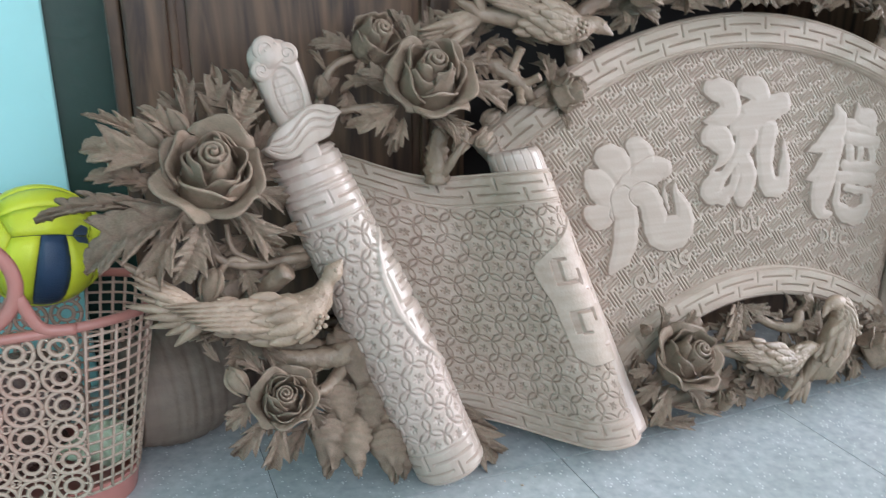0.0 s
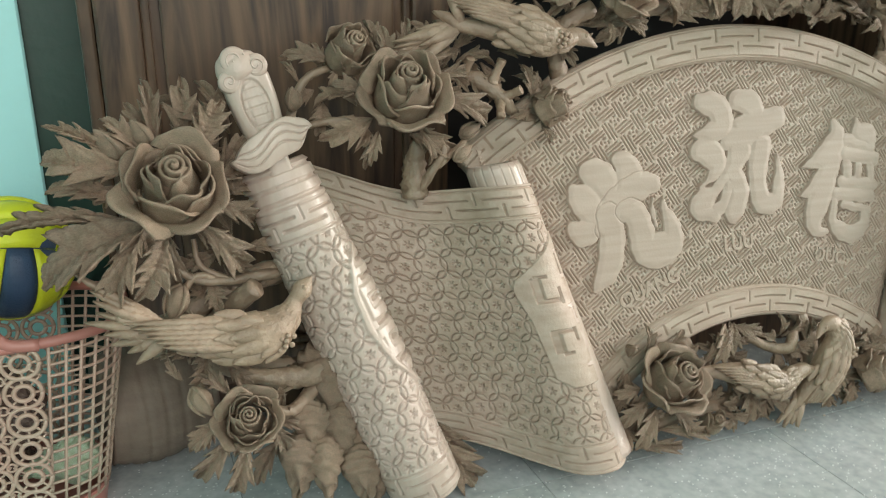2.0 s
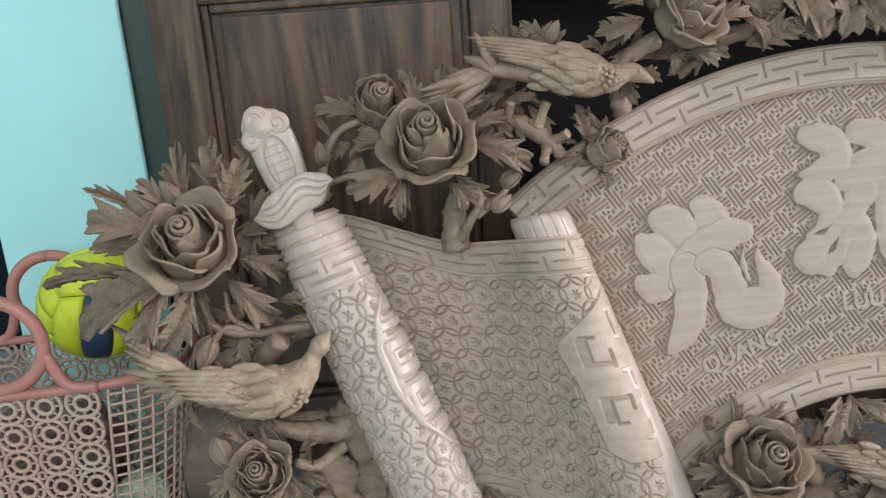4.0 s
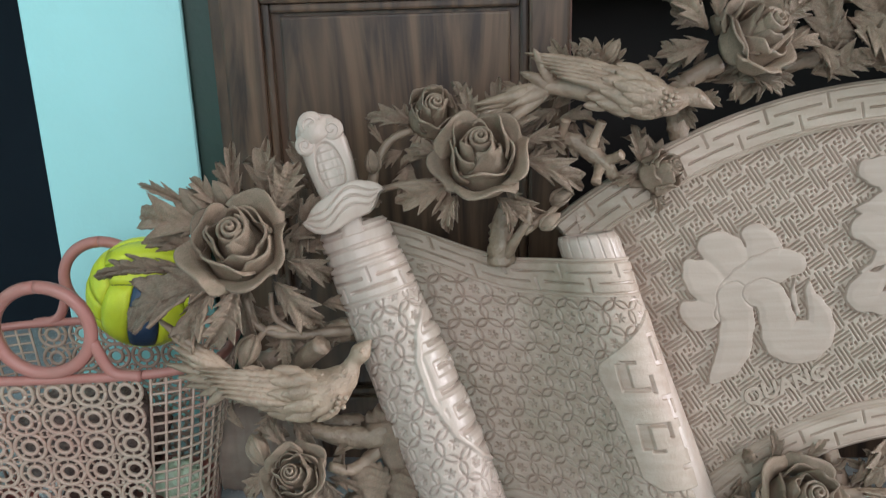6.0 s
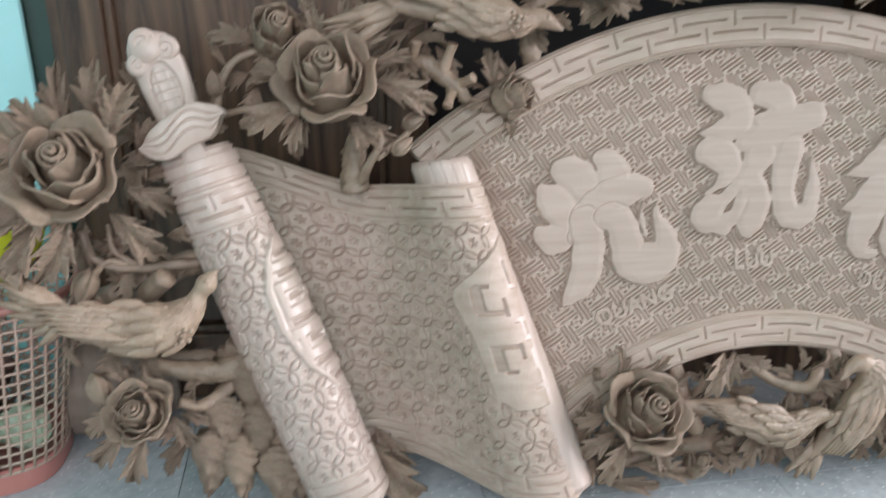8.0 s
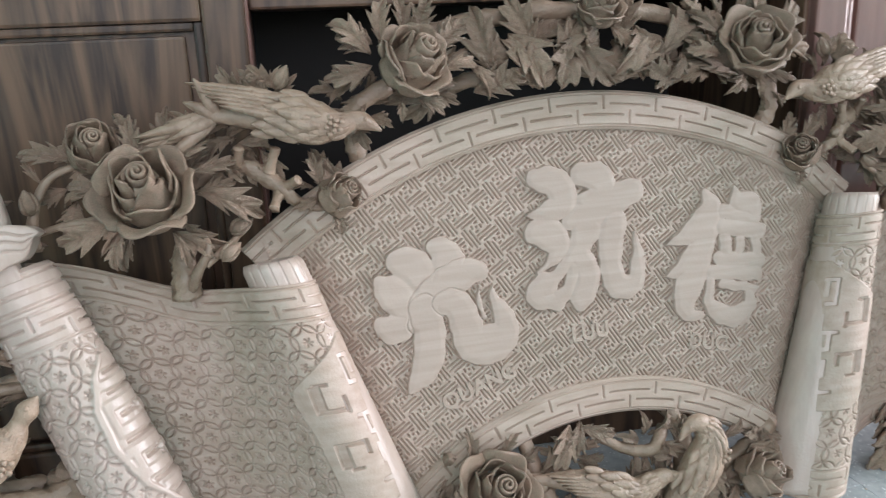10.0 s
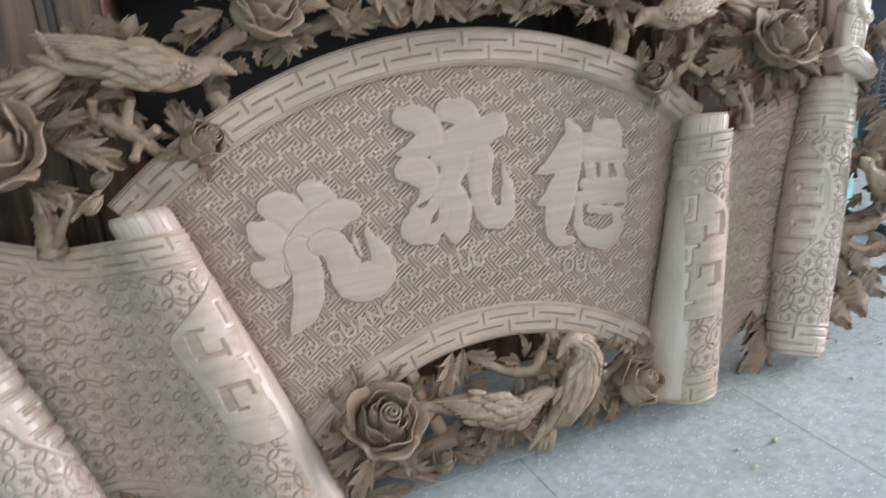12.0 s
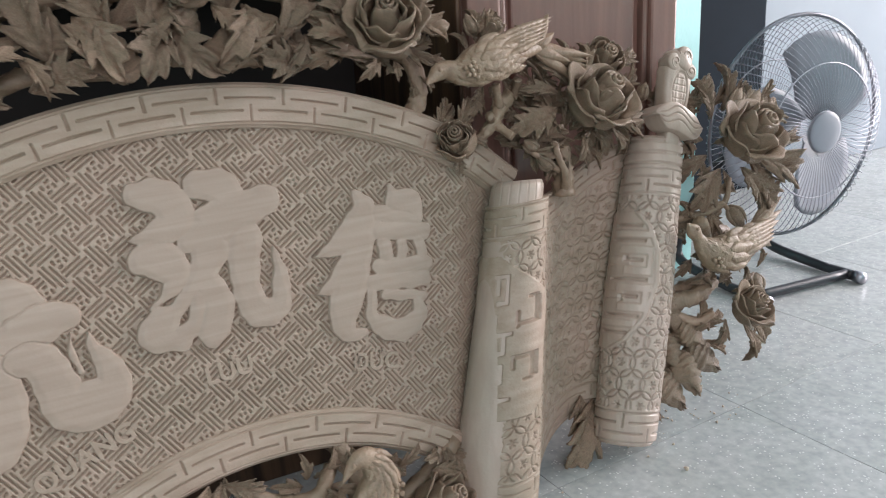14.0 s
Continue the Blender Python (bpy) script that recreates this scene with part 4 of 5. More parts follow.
def side_flora(f):
    """The rose, bird and cloud carving round one end; f is -1 for one end and 1 for its mirror."""
    k = -f
    X = lambda p: (p[0] * k, *p[1:])
    R = lambda x, y, z, r, n=(0, -1, 0.1), o=1.0: rose(x * k, y, z, r, (n[0] * k, n[1], n[2]), o)
    L = lambda b, t, w=1.0, s=False, turn=0.0: leaf(X(b), X(t), w, s, turn)
    B = lambda pts, rough=0.06, seed=3, seg=10: branch([X(p) for p in pts], rough, "", seed, seg)
    # large end rose with its leaves
    R(-0.830, -0.105, 0.222, 0.072, (-0.05, -1, 0.22))
    L((-0.875, -0.06, 0.245), (-0.965, -0.05, 0.254), 1.1)
    L((-0.885, -0.06, 0.262), (-0.952, -0.062, 0.300), 0.6, True)
    L((-0.885, -0.06, 0.190), (-1.015, -0.05, 0.198), 0.5, True)
    L((-0.865, -0.07, 0.185), (-0.978, -0.06, 0.138), 0.95, False, 15)
    L((-0.870, -0.06, 0.180), (-0.905, -0.05, 0.085), 0.75)
    L((-0.845, -0.06, 0.170), (-0.880, -0.06, 0.098), 0.85)
    L((-0.805, -0.05, 0.175), (-0.748, -0.02, 0.120), 1.0)
    L((-0.790, -0.04, 0.200), (-0.735, -0.01, 0.175), 0.9)
    L((-0.785, -0.04, 0.225), (-0.738, -0.02, 0.240), 0.9)
    L((-0.800, -0.05, 0.255), (-0.772, -0.05, 0.318), 0.9)
    L((-0.845, -0.04, 0.265), (-0.853, -0.04, 0.345), 0.55)
    L((-0.860, -0.05, 0.262), (-0.898, -0.055, 0.300), 0.9)
    L((-0.765, -0.02, 0.285), (-0.842, -0.03, 0.318), 0.75)
    L((-0.775, -0.01, 0.255), (-0.795, -0.02, 0.300), 0.9)
    bud(X((-0.880, -0.05, 0.255)), X((-0.905, -0.065, 0.288)))
    bud(X((-0.850, -0.05, 0.268)), X((-0.868, -0.06, 0.296)))
    # twigs under the rose
    B([(-0.845, -0.03, 0.155, 0.004), (-0.825, -0.03, 0.118, 0.005), (-0.780, -0.02, 0.107, 0.006), (-0.715, 0.0, 0.108, 0.008)])
    B([(-0.815, -0.02, 0.160, 0.003), (-0.810, -0.02, 0.128, 0.004), (-0.780, -0.02, 0.108, 0.005)])
    B([(-0.835, -0.03, 0.10, 0.004), (-0.815, -0.03, 0.118, 0.004), (-0.79, -0.02, 0.108, 0.005)])
    bud(X((-0.833, -0.03, 0.108)), X((-0.850, -0.04, 0.070)))
    B([(-0.800, 0.0, 0.055, 0.014), (-0.775, -0.02, 0.080, 0.013), (-0.752, -0.04, 0.097, 0.012)], 0.04, 5, 14)
    B([(-0.86, 0.01, 0.06, 0.012), (-0.82, 0.01, 0.075, 0.015), (-0.76, 0.01, 0.100, 0.016), (-0.69, 0.01, 0.115, 0.014)], 0.1, 6, 12)
    B([(-0.82, 0.01, 0.01, 0.008), (-0.775, 0.0, -0.005, 0.012), (-0.72, 0.01, -0.015, 0.014), (-0.66, 0.02, -0.03, 0.016)], 0.1, 8, 12)
    # bird
    spine = [(-0.905, -0.055, 0.085, 0.004), (-0.850, -0.058, 0.062, 0.013), (-0.795, -0.062, 0.050, 0.027), (-0.752, -0.066, 0.046, 0.033), (-0.724, -0.066, 0.064, 0.019),
             (-0.713, -0.066, 0.080, 0.0095), (-0.703, -0.068, 0.093, 0.0115), (-0.692, -0.07, 0.106, 0.0015)]
    d = bird_shape(spine, ((-0.742, -0.101, 0.050), (-0.885, -0.075, 0.060), 0.027),
                   ((-0.850, -0.055, 0.062), [(-0.930, -0.06, 0.128), (-0.915, -0.055, 0.100), (-0.925, -0.05, 0.080), (-0.905, -0.05, 0.055), (-0.885, -0.05, 0.035)]),
                   ((-0.733, -0.092, 0.038), 0.015))
    carved_bird(mirrored(d) if f > 0 else d)
    # lower rose
    R(-0.780, -0.098, -0.045, 0.047, (-0.1, -1, 0.3))
    for b, t, w in (((-0.800, -0.07, -0.065), (-0.842, -0.06, -0.115), 0.9), ((-0.785, -0.07, -0.075), (-0.800, -0.06, -0.140), 0.9), ((-0.810, -0.07, -0.045), (-0.850, -0.06, -0.070), 0.9),
                    ((-0.795, -0.06, -0.02), (-0.820, -0.06, 0.015), 0.8), ((-0.755, -0.06, -0.06), (-0.735, -0.05, -0.10), 0.8)):
        L(b, t, w)
    bud(X((-0.835, -0.06, -0.005)), X((-0.818, -0.075, -0.036)))
    L((-0.845, -0.06, 0.005), (-0.862, -0.06, 0.035), 0.7)
    B([(-0.775, -0.03, -0.005, 0.008), (-0.74, -0.03, -0.015, 0.012), (-0.700, -0.02, -0.02, 0.015), (-0.65, 0.0, -0.01, 0.016)], 0.1, 9, 12)
    B([(-0.75, -0.04, -0.05, 0.006), (-0.722, -0.03, -0.058, 0.008), (-0.69, -0.01, -0.04, 0.01)], 0.05, 10)
    # hanging clouds at the foot
    for x, y, z, r, turn, kind in ((-0.672, -0.005, -0.020, 0.040, 10, 0), (-0.640, 0.0, -0.055, 0.036, -5, 1), (-0.705, -0.02, -0.075, 0.026, 20, 2), (-0.665, -0.01, -0.090, 0.030, 5, 0),
                                   (-0.720, -0.02, -0.118, 0.030, 30, 2), (-0.690, -0.02, -0.128, 0.030, 10, 0), (-0.645, -0.015, -0.148, 0.030, 15, 2), (-0.628, 0.0, -0.115, 0.030, 0, 1),
                                   (-0.615, 0.0, -0.165, 0.024, 20, 0)):
        lump(x * k, y, z, r, turn * k, kind)
    L((-0.540, 0.03, -0.140), (-0.450, 0.02, -0.222), 0.9)
    L((-0.520, 0.035, -0.130), (-0.480, 0.03, -0.205), 0.9)
    # rose over the sheet
    R(-0.556, -0.080, 0.312, 0.066, (-0.1, -1, 0.28))
    for b, t, w in (((-0.595, -0.05, 0.285), (-0.660, -0.04, 0.258), 1.0), ((-0.590, -0.05, 0.270), (-0.600, -0.05, 0.228), 0.9), ((-0.600, -0.05, 0.315), (-0.640, -0.04, 0.332), 0.9),
                    ((-0.565, -0.04, 0.345), (-0.568, -0.04, 0.398), 0.8), ((-0.530, -0.04, 0.340), (-0.485, -0.04, 0.378), 0.8), ((-0.505, -0.04, 0.310), (-0.425, -0.03, 0.280), 0.9),
                    ((-0.510, -0.04, 0.330), (-0.455, -0.03, 0.345), 0.7), ((-0.535, -0.05, 0.265), (-0.520, -0.05, 0.225), 0.7)):
        L(b, t, w)
    R(-0.615, -0.035, 0.370, 0.036, (0.2, -1, 0.1), 0.7)
    L((-0.635, -0.02, 0.360), (-0.692, -0.02, 0.372), 0.8)
    L((-0.625, -0.02, 0.350), (-0.640, -0.02, 0.330), 0.9)
    B([(-0.600, 0.0, 0.350, 0.004), (-0.640, -0.01, 0.350, 0.005), (-0.668, -0.01, 0.335, 0.005), (-0.685, -0.01, 0.300, 0.006), (-0.69, 0.0, 0.26, 0.008)])
    bud(X((-0.685, -0.02, 0.302)), X((-0.686, -0.035, 0.328)))
    L((-0.672, -0.01, 0.335), (-0.692, -0.01, 0.362), 0.6)
    B([(-0.700, 0.0, 0.275, 0.004), (-0.655, -0.01, 0.285, 0.0045), (-0.61, -0.02, 0.288, 0.005)])
    # stump and twigs between sheet and arch
    B([(-0.530, 0.01, 0.185, 0.018), (-0.530, 0.0, 0.225, 0.014), (-0.525, -0.01, 0.255, 0.010)], 0.12, 12, 14)
    B([(-0.505, -0.02, 0.262, 0.005), (-0.500, -0.03, 0.240, 0.005), (-0.515, -0.02, 0.215, 0.006), (-0.525, 0.0, 0.195, 0.008)])
    B([(-0.45, -0.02, 0.268, 0.004), (-0.47, -0.02, 0.248, 0.004), (-0.505, -0.02, 0.222, 0.005)])
    bud(X((-0.485, -0.03, 0.228)), X((-0.462, -0.035, 0.245)))
    bud(X((-0.470, -0.02, 0.258)), X((-0.445, -0.03, 0.272)))
    B([(-0.510, 0.01, 0.320, 0.008), (-0.472, 0.0, 0.340, 0.009), (-0.436, -0.01, 0.330, 0.011), (-0.405, -0.02, 0.303, 0.009), (-0.385, -0.01, 0.285, 0.007), (-0.345, 0.0, 0.275, 0.006)], 0.16, 14, 12)
    for b, t in (((-0.455, -0.01, 0.338), (-0.452, -0.03, 0.356)), ((-0.420, -0.02, 0.325), (-0.410, -0.035, 0.352)), ((-0.405, -0.02, 0.305), (-0.388, -0.04, 0.312)), ((-0.410, -0.02, 0.300), (-0.420, -0.04, 0.280))):
        B([(*b, 0.008), (*((np.array(b) + np.array(t)) / 2), 0.0055), (*t, 0.0062), (*(np.array(t) * 0.85 + np.array(b) * 0.15), 0.0030)], 0.05, 15, 12)
    R(-0.347, -0.035, 0.290, 0.032, (0.6, -0.8, 0.1), 0.7)
    L((-0.355, -0.01, 0.300), (-0.372, -0.02, 0.345), 0.9)
    L((-0.345, -0.01, 0.270), (-0.338, -0.02, 0.240), 0.9)
    L((-0.360, -0.01, 0.290), (-0.395, -0.02, 0.275), 0.8)
    # bird on the arch
    spine = [(-0.490, -0.05, 0.395, 0.006), (-0.430, -0.058, 0.388, 0.018), (-0.388, -0.062, 0.382, 0.029), (-0.360, -0.064, 0.374, 0.029), (-0.336, -0.064, 0.371, 0.018),
             (-0.318, -0.064, 0.375, 0.0115), (-0.305, -0.064, 0.372, 0.0105), (-0.286, -0.066, 0.360, 0.0015)]
    d = bird_shape(spine, ((-0.360, -0.096, 0.386), (-0.490, -0.070, 0.412), 0.025),
                   ((-0.470, -0.05, 0.392), [(-0.560, -0.05, 0.362), (-0.550, -0.055, 0.376), (-0.530, -0.05, 0.350), (-0.52, -0.05, 0.390), (-0.49, -0.06, 0.428)]),
                   ((-0.346, -0.090, 0.368), 0.014))
    carved_bird(mirrored(d) if f > 0 else d)
    # high rose on the arch
    R(-0.246, -0.085, 0.438, 0.062, (0.35, -0.9, 0.15))
    for b, t, w in (((-0.285, -0.05, 0.440), (-0.345, -0.05, 0.420), 1.0), ((-0.285, -0.05, 0.455), (-0.335, -0.05, 0.492), 1.1), ((-0.235, -0.05, 0.400), (-0.205, -0.06, 0.372), 1.0),
                    ((-0.255, -0.05, 0.395), (-0.255, -0.06, 0.370), 1.0), ((-0.20, -0.05, 0.430), (-0.150, -0.05, 0.440), 0.9), ((-0.205, -0.05, 0.455), (-0.16, -0.04, 0.490), 0.9),
                    ((-0.27, -0.04, 0.47), (-0.265, -0.04, 0.525), 1.0), ((-0.155, -0.03, 0.440), (-0.128, -0.04, 0.398), 0.9), ((-0.41, -0.02, 0.43), (-0.445, -0.03, 0.425), 0.9),
                    ((-0.40, -0.02, 0.425), (-0.43, -0.03, 0.455), 0.9)):
        L(b, t, w)
    bud(X((-0.400, -0.02, 0.425)), X((-0.385, -0.03, 0.450)))
    R(-0.425, -0.03, 0.425, 0.022, (-0.2, -1, 0.4), 0.5)
    # crest towards the middle
    for b, t, w in (((-0.095, -0.02, 0.478), (-0.055, -0.05, 0.408), 1.1), ((-0.150, -0.02, 0.405), (-0.085, -0.045, 0.418), 1.0), ((-0.060, -0.02, 0.405), (-0.110, -0.04, 0.463), 1.0),
                    ((0.0, -0.02, 0.462), (-0.045, -0.045, 0.404), 1.2), ((-0.03, -0.02, 0.430), (0.0, -0.03, 0.498), 1.1), ((-0.12, -0.02, 0.430), (-0.155, -0.03, 0.510), 1.1),
                    ((-0.06, -0.02, 0.460), (-0.09, -0.03, 0.528), 1.1)):
        L(b, t, w, False, rnd.uniform(-25, 25))
    B([(-0.19, 0.0, 0.41, 0.010), (-0.14, 0.0, 0.425, 0.010), (-0.09, 0.0, 0.423, 0.011), (-0.04, 0.0, 0.423, 0.010), (0.0, 0.0, 0.433, 0.010)], 0.12, 17, 12)
    B([(-0.30, 0.01, 0.33, 0.012), (-0.31, 0.0, 0.36, 0.012), (-0.30, -0.01, 0.40, 0.011), (-0.26, -0.02, 0.42, 0.012)], 0.1, 20, 12)
    lump(-0.055 * k, -0.02, 0.425, 0.022, 160 * k, 1)
    lump(-0.115 * k, -0.02, 0.452, 0.020, 200 * k, 2)


def filler(f):
    """Smaller leaves and stems set back between the main blooms."""
    k = -f
    groups = [((-0.830, -0.02, 0.222), 0.055, 0.120, 9), ((-0.80, -0.01, 0.13), 0.02, 0.065, 4), ((-0.556, -0.01, 0.312), 0.05, 0.11, 10), ((-0.780, -0.03, -0.045), 0.035, 0.075, 6), ((-0.246, -0.01, 0.438), 0.045, 0.11, 11),
              ((-0.425, 0.0, 0.385), 0.03, 0.085, 9), ((-0.17, 0.01, 0.42), 0.01, 0.08, 2), ((-0.06, 0.01, 0.48), 0.015, 0.095, 2), ((-0.755, 0.0, 0.265), 0.015, 0.085, 6), ((-0.77, 0.0, 0.145), 0.015, 0.07, 4), ((-0.80, -0.02, 0.03), 0.02, 0.07, 6), ((-0.73, -0.01, -0.09), 0.015, 0.07, 6), ((-0.885, -0.03, 0.21), 0.01, 0.075, 3), ((-0.30, 0.0, 0.40), 0.02, 0.06, 7), ((-0.48, 0.0, 0.36), 0.02, 0.07, 8), ((-0.345, 0.01, 0.30), 0.02, 0.055, 6), ((-0.63, 0.01, 0.33), 0.02, 0.07, 5), ((-0.78, 0.0, 0.06), 0.03, 0.08, 7)]
    if f > 0:
        groups += [((-0.545, 0.0, 0.262), 0.015, 0.075, 8), ((-0.480, 0.0, 0.262), 0.012, 0.062, 7), ((-0.60, 0.0, 0.285), 0.015, 0.06, 6),
                   ((-0.500, 0.01, 0.300), 0.02, 0.080, 9), ((-0.645, 0.01, 0.300), 0.02, 0.078, 8), ((-0.565, 0.015, 0.262), 0.02, 0.066, 7)]
    for (x, y, z), r0, r1, n in groups:
        start = rnd.uniform(0, 6.28)
        for i in range(n):
            a = start + 6.283 * i / n + rnd.uniform(-0.25, 0.25)
            rr = r1 * rnd.uniform(0.75, 1.05)
            bx, bz = x + r0 * math.cos(a), z + r0 * math.sin(a)
            tx, tz = x + rr * math.cos(a + 0.2), z + rr * math.sin(a + 0.2)
            if tz < 0.20 - 0.6 * max(0.0, -0.66 - tx) and tx > -0.70:
                continue
            if abs(tx) < 0.45 and tz < float(z_top(tx)) + 0.006:
                tx, tz = x + rr * 0.8 * math.cos(a + 2.2), max(z + rr * 0.8 * math.sin(a + 2.2), float(z_top(tx)) + 0.004)
            leaf((bx * k, y, bz), (tx * k, y - rnd.uniform(-0.01, 0.03), tz), rnd.uniform(0.75, 1.05), False, rnd.uniform(-25, 25))


side_flora(-1)
side_flora(1)
filler(-1)
filler(1)
branch([(-0.26, 0.0, 0.47, 0.012), (-0.13, 0.0, 0.50, 0.012), (0.0, 0.0, 0.51, 0.013), (0.13, 0.0, 0.50, 0.012), (0.26, 0.0, 0.47, 0.012)], 0.12, "crest branch", 22, 12)
rose(0.02, -0.06, 0.50, 0.045, (0, -1, 0.3))
leaf((0.0, -0.03, 0.47), (-0.03, -0.04, 0.435), 1.0)
leaf((0.05, -0.03, 0.48), (0.075, -0.04, 0.44), 1.0)

# ---- carving under the lower arch ----
rose(-0.184, -0.060, -0.112, 0.066, (0.1, -1, 0.35))
for b, t, w in (((-0.225, -0.03, -0.12), (-0.272, -0.03, -0.115), 1.0), ((-0.215, -0.03, -0.140), (-0.268, -0.03, -0.172), 1.0), ((-0.20, -0.03, -0.155), (-0.245, -0.03, -0.205), 0.9),
                ((-0.17, -0.03, -0.155), (-0.150, -0.04, -0.205), 0.9), ((-0.205, -0.02, -0.075), (-0.205, -0.03, -0.028), 0.7), ((-0.165, -0.02, -0.075), (-0.138, -0.02, -0.045), 0.8),
                ((-0.19, -0.02, -0.19), (-0.10, -0.03, -0.205), 0.6), ((-0.24, -0.02, -0.205), (-0.15, -0.03, -0.215), 0.5), ((-0.105, -0.02, -0.105), (-0.080, -0.03, -0.060), 0.8),
                ((-0.060, -0.02, -0.050), (-0.100, -0.035, -0.100), 1.0), ((-0.045, -0.02, -0.050), (-0.070, -0.035, -0.095), 0.8), ((-0.045, -0.02, -0.055), (0.0, -0.03, -0.075), 0.9),
                ((-0.01, -0.01, -0.16), (-0.045, -0.03, -0.205), 0.9), ((0.01, -0.01, -0.17), (0.055, -0.03, -0.205), 0.9), ((0.08, -0.01, -0.16), (0.045, -0.03, -0.21), 0.8),
                ((0.17, -0.01, -0.13), (0.125, -0.03, -0.195), 0.9), ((0.17, -0.02, -0.11), (0.20, -0.03, -0.085), 0.9), ((0.215, -0.02, -0.13), (0.255, -0.03, -0.14), 0.9),
                ((0.19, -0.02, -0.18), (0.165, -0.03, -0.215), 0.9), ((-0.075, -0.02, -0.19), (-0.03, -0.03, -0.195), 0.7)):
    leaf(b, t, w)
bud((-0.235, -0.02, -0.065), (-0.240, -0.045, -0.055))
rose(-0.108, -0.045, -0.192, 0.024, (0, -1, 0.5), 0.5)
rose(0.205, -0.055, -0.165, 0.040, (0.5, -0.8, 0.2), 0.7)
branch([(-0.24, 0.0, -0.20, 0.010), (-0.15, 0.0, -0.185, 0.011), (-0.03, 0.0, -0.175, 0.012), (0.09, 0.0, -0.18, 0.012), (0.2, 0.0, -0.15, 0.012), (0.27, 0.0, -0.11, 0.012)], 0.1, "", 23, 12)
branch([(-0.02, -0.01, -0.075, 0.006), (0.02, -0.02, -0.098, 0.008), (0.06, -0.02, -0.105, 0.009), (0.09, 0.0, -0.085, 0.009)], 0.06, "", 24, 12)
branch([(-0.12, 0.01, -0.06, 0.010), (-0.11, 0.0, -0.11, 0.012), (-0.09, 0.0, -0.16, 0.012)], 0.08, "", 25, 12)
branch([(0.10, 0.01, -0.05, 0.010), (0.12, 0.0, -0.10, 0.013), (0.11, 0.0, -0.17, 0.012)], 0.08, "", 26, 12)
carved_bird(bird_shape(
    [(-0.125, -0.03, -0.110, 0.005), (-0.07, -0.04, -0.120, 0.018), (-0.02, -0.048, -0.138, 0.027), (0.010, -0.05, -0.148, 0.024), (0.035, -0.05, -0.140, 0.015), (0.055, -0.05, -0.135, 0.012),
     (0.068, -0.05, -0.136, 0.008), (0.088, -0.05, -0.138, 0.0015)],
    ((0.0, -0.078, -0.135), (-0.10, -0.055, -0.118), 0.020), ((-0.10, -0.03, -0.115), [(-0.15, -0.03, -0.105), (-0.15, -0.03, -0.12), (-0.14, -0.03, -0.135)]), ((0.006, -0.07, -0.156), 0.016)))
carved_bird(bird_shape(
    [(0.055, -0.03, -0.200, 0.005), (0.085, -0.04, -0.165, 0.020), (0.115, -0.048, -0.130, 0.029), (0.130, -0.05, -0.100, 0.024), (0.125, -0.05, -0.078, 0.016), (0.112, -0.052, -0.070, 0.013),
     (0.098, -0.052, -0.075, 0.008), (0.082, -0.054, -0.090, 0.0015)],
    ((0.130, -0.082, -0.112), (0.070, -0.055, -0.195), 0.020), ((0.075, -0.03, -0.175), [(0.045, -0.03, -0.222), (0.06, -0.03, -0.222), (0.03, -0.03, -0.212)]), ((0.140, -0.072, -0.118), 0.016)))

for x, z, r0, r1, n in ((-0.185, -0.115, 0.05, 0.085, 9), (-0.06, -0.10, 0.015, 0.055, 9), (-0.24, -0.165, 0.01, 0.06, 7), (-0.02, -0.19, 0.008, 0.06, 7), (0.06, -0.10, 0.01, 0.055, 6), (0.16, -0.185, 0.008, 0.055, 7), (0.25, -0.12, 0.01, 0.05, 6), (0.02, -0.165, 0.01, 0.055, 9), (0.12, -0.13, 0.02, 0.07, 9), (0.205, -0.15, 0.025, 0.065, 8), (-0.09, -0.185, 0.01, 0.045, 7)):
    start = rnd.uniform(0, 6.28)
    for i in range(n):
        a = start + 6.283 * i / n + rnd.uniform(-0.3, 0.3)
        tz = max(z + r1 * math.sin(a), -0.215)
        tx = x + r1 * math.cos(a)
        if tz > float(z_low(tx)) - 0.004:
            tz = float(z_low(tx)) - 0.004
        leaf((x + r0 * math.cos(a), 0.0, z + r0 * math.sin(a)), (tx, -rnd.uniform(0.0, 0.03), tz), rnd.uniform(0.8, 1.1), False, rnd.uniform(-25, 25))


# ---- cabinet behind the panel ----
CAB = pose(-0.6, 0.243, 0, 0, 0, math.degrees(math.atan(-0.075)))
cabinet = thing("cabinet", "varnished dark rosewood cabinet with panelled doors and an open dark middle", "cabinet", CAB)


def board(name, x0, x1, y0, y1, z0, z1, parent, material, label="", bevel=0.004):
    return part(name, box_mesh(name, (x1 - x0, y1 - y0, z1 - z0), material, bevel), parent, label, Matrix.Translation(((x0 + x1) / 2, (y0 + y1) / 2, (z0 + z1) / 2)))


# u runs along the front from -0.30 to 1.435
board("side", -0.318, -0.2985, 0.0, 0.45, 0.0, 1.9, cabinet, M_CAB)
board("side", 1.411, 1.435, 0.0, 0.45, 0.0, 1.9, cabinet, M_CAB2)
# back and lower shelf take the shade colour, not the cabinet wood
board("back", -0.276, 1.411, 0.43, 0.45, 0.0, 1.9, cabinet, M_SHADE_IN)
board("top", -0.30, 1.435, -0.01, 0.45, 1.9, 1.93, cabinet, M_CAB)
board("plinth", -0.276, 1.411, 0.02, 0.42, 0.0, 0.06, cabinet, M_CAB)
# the lighter red wood of this divider stands in for light along its edge
board("divider", 0.168, 0.186, 0.0, 0.43, 0.06, 1.9, cabinet, M_CAB2, "varnished divider, lighter red colour put in for its lit edge")
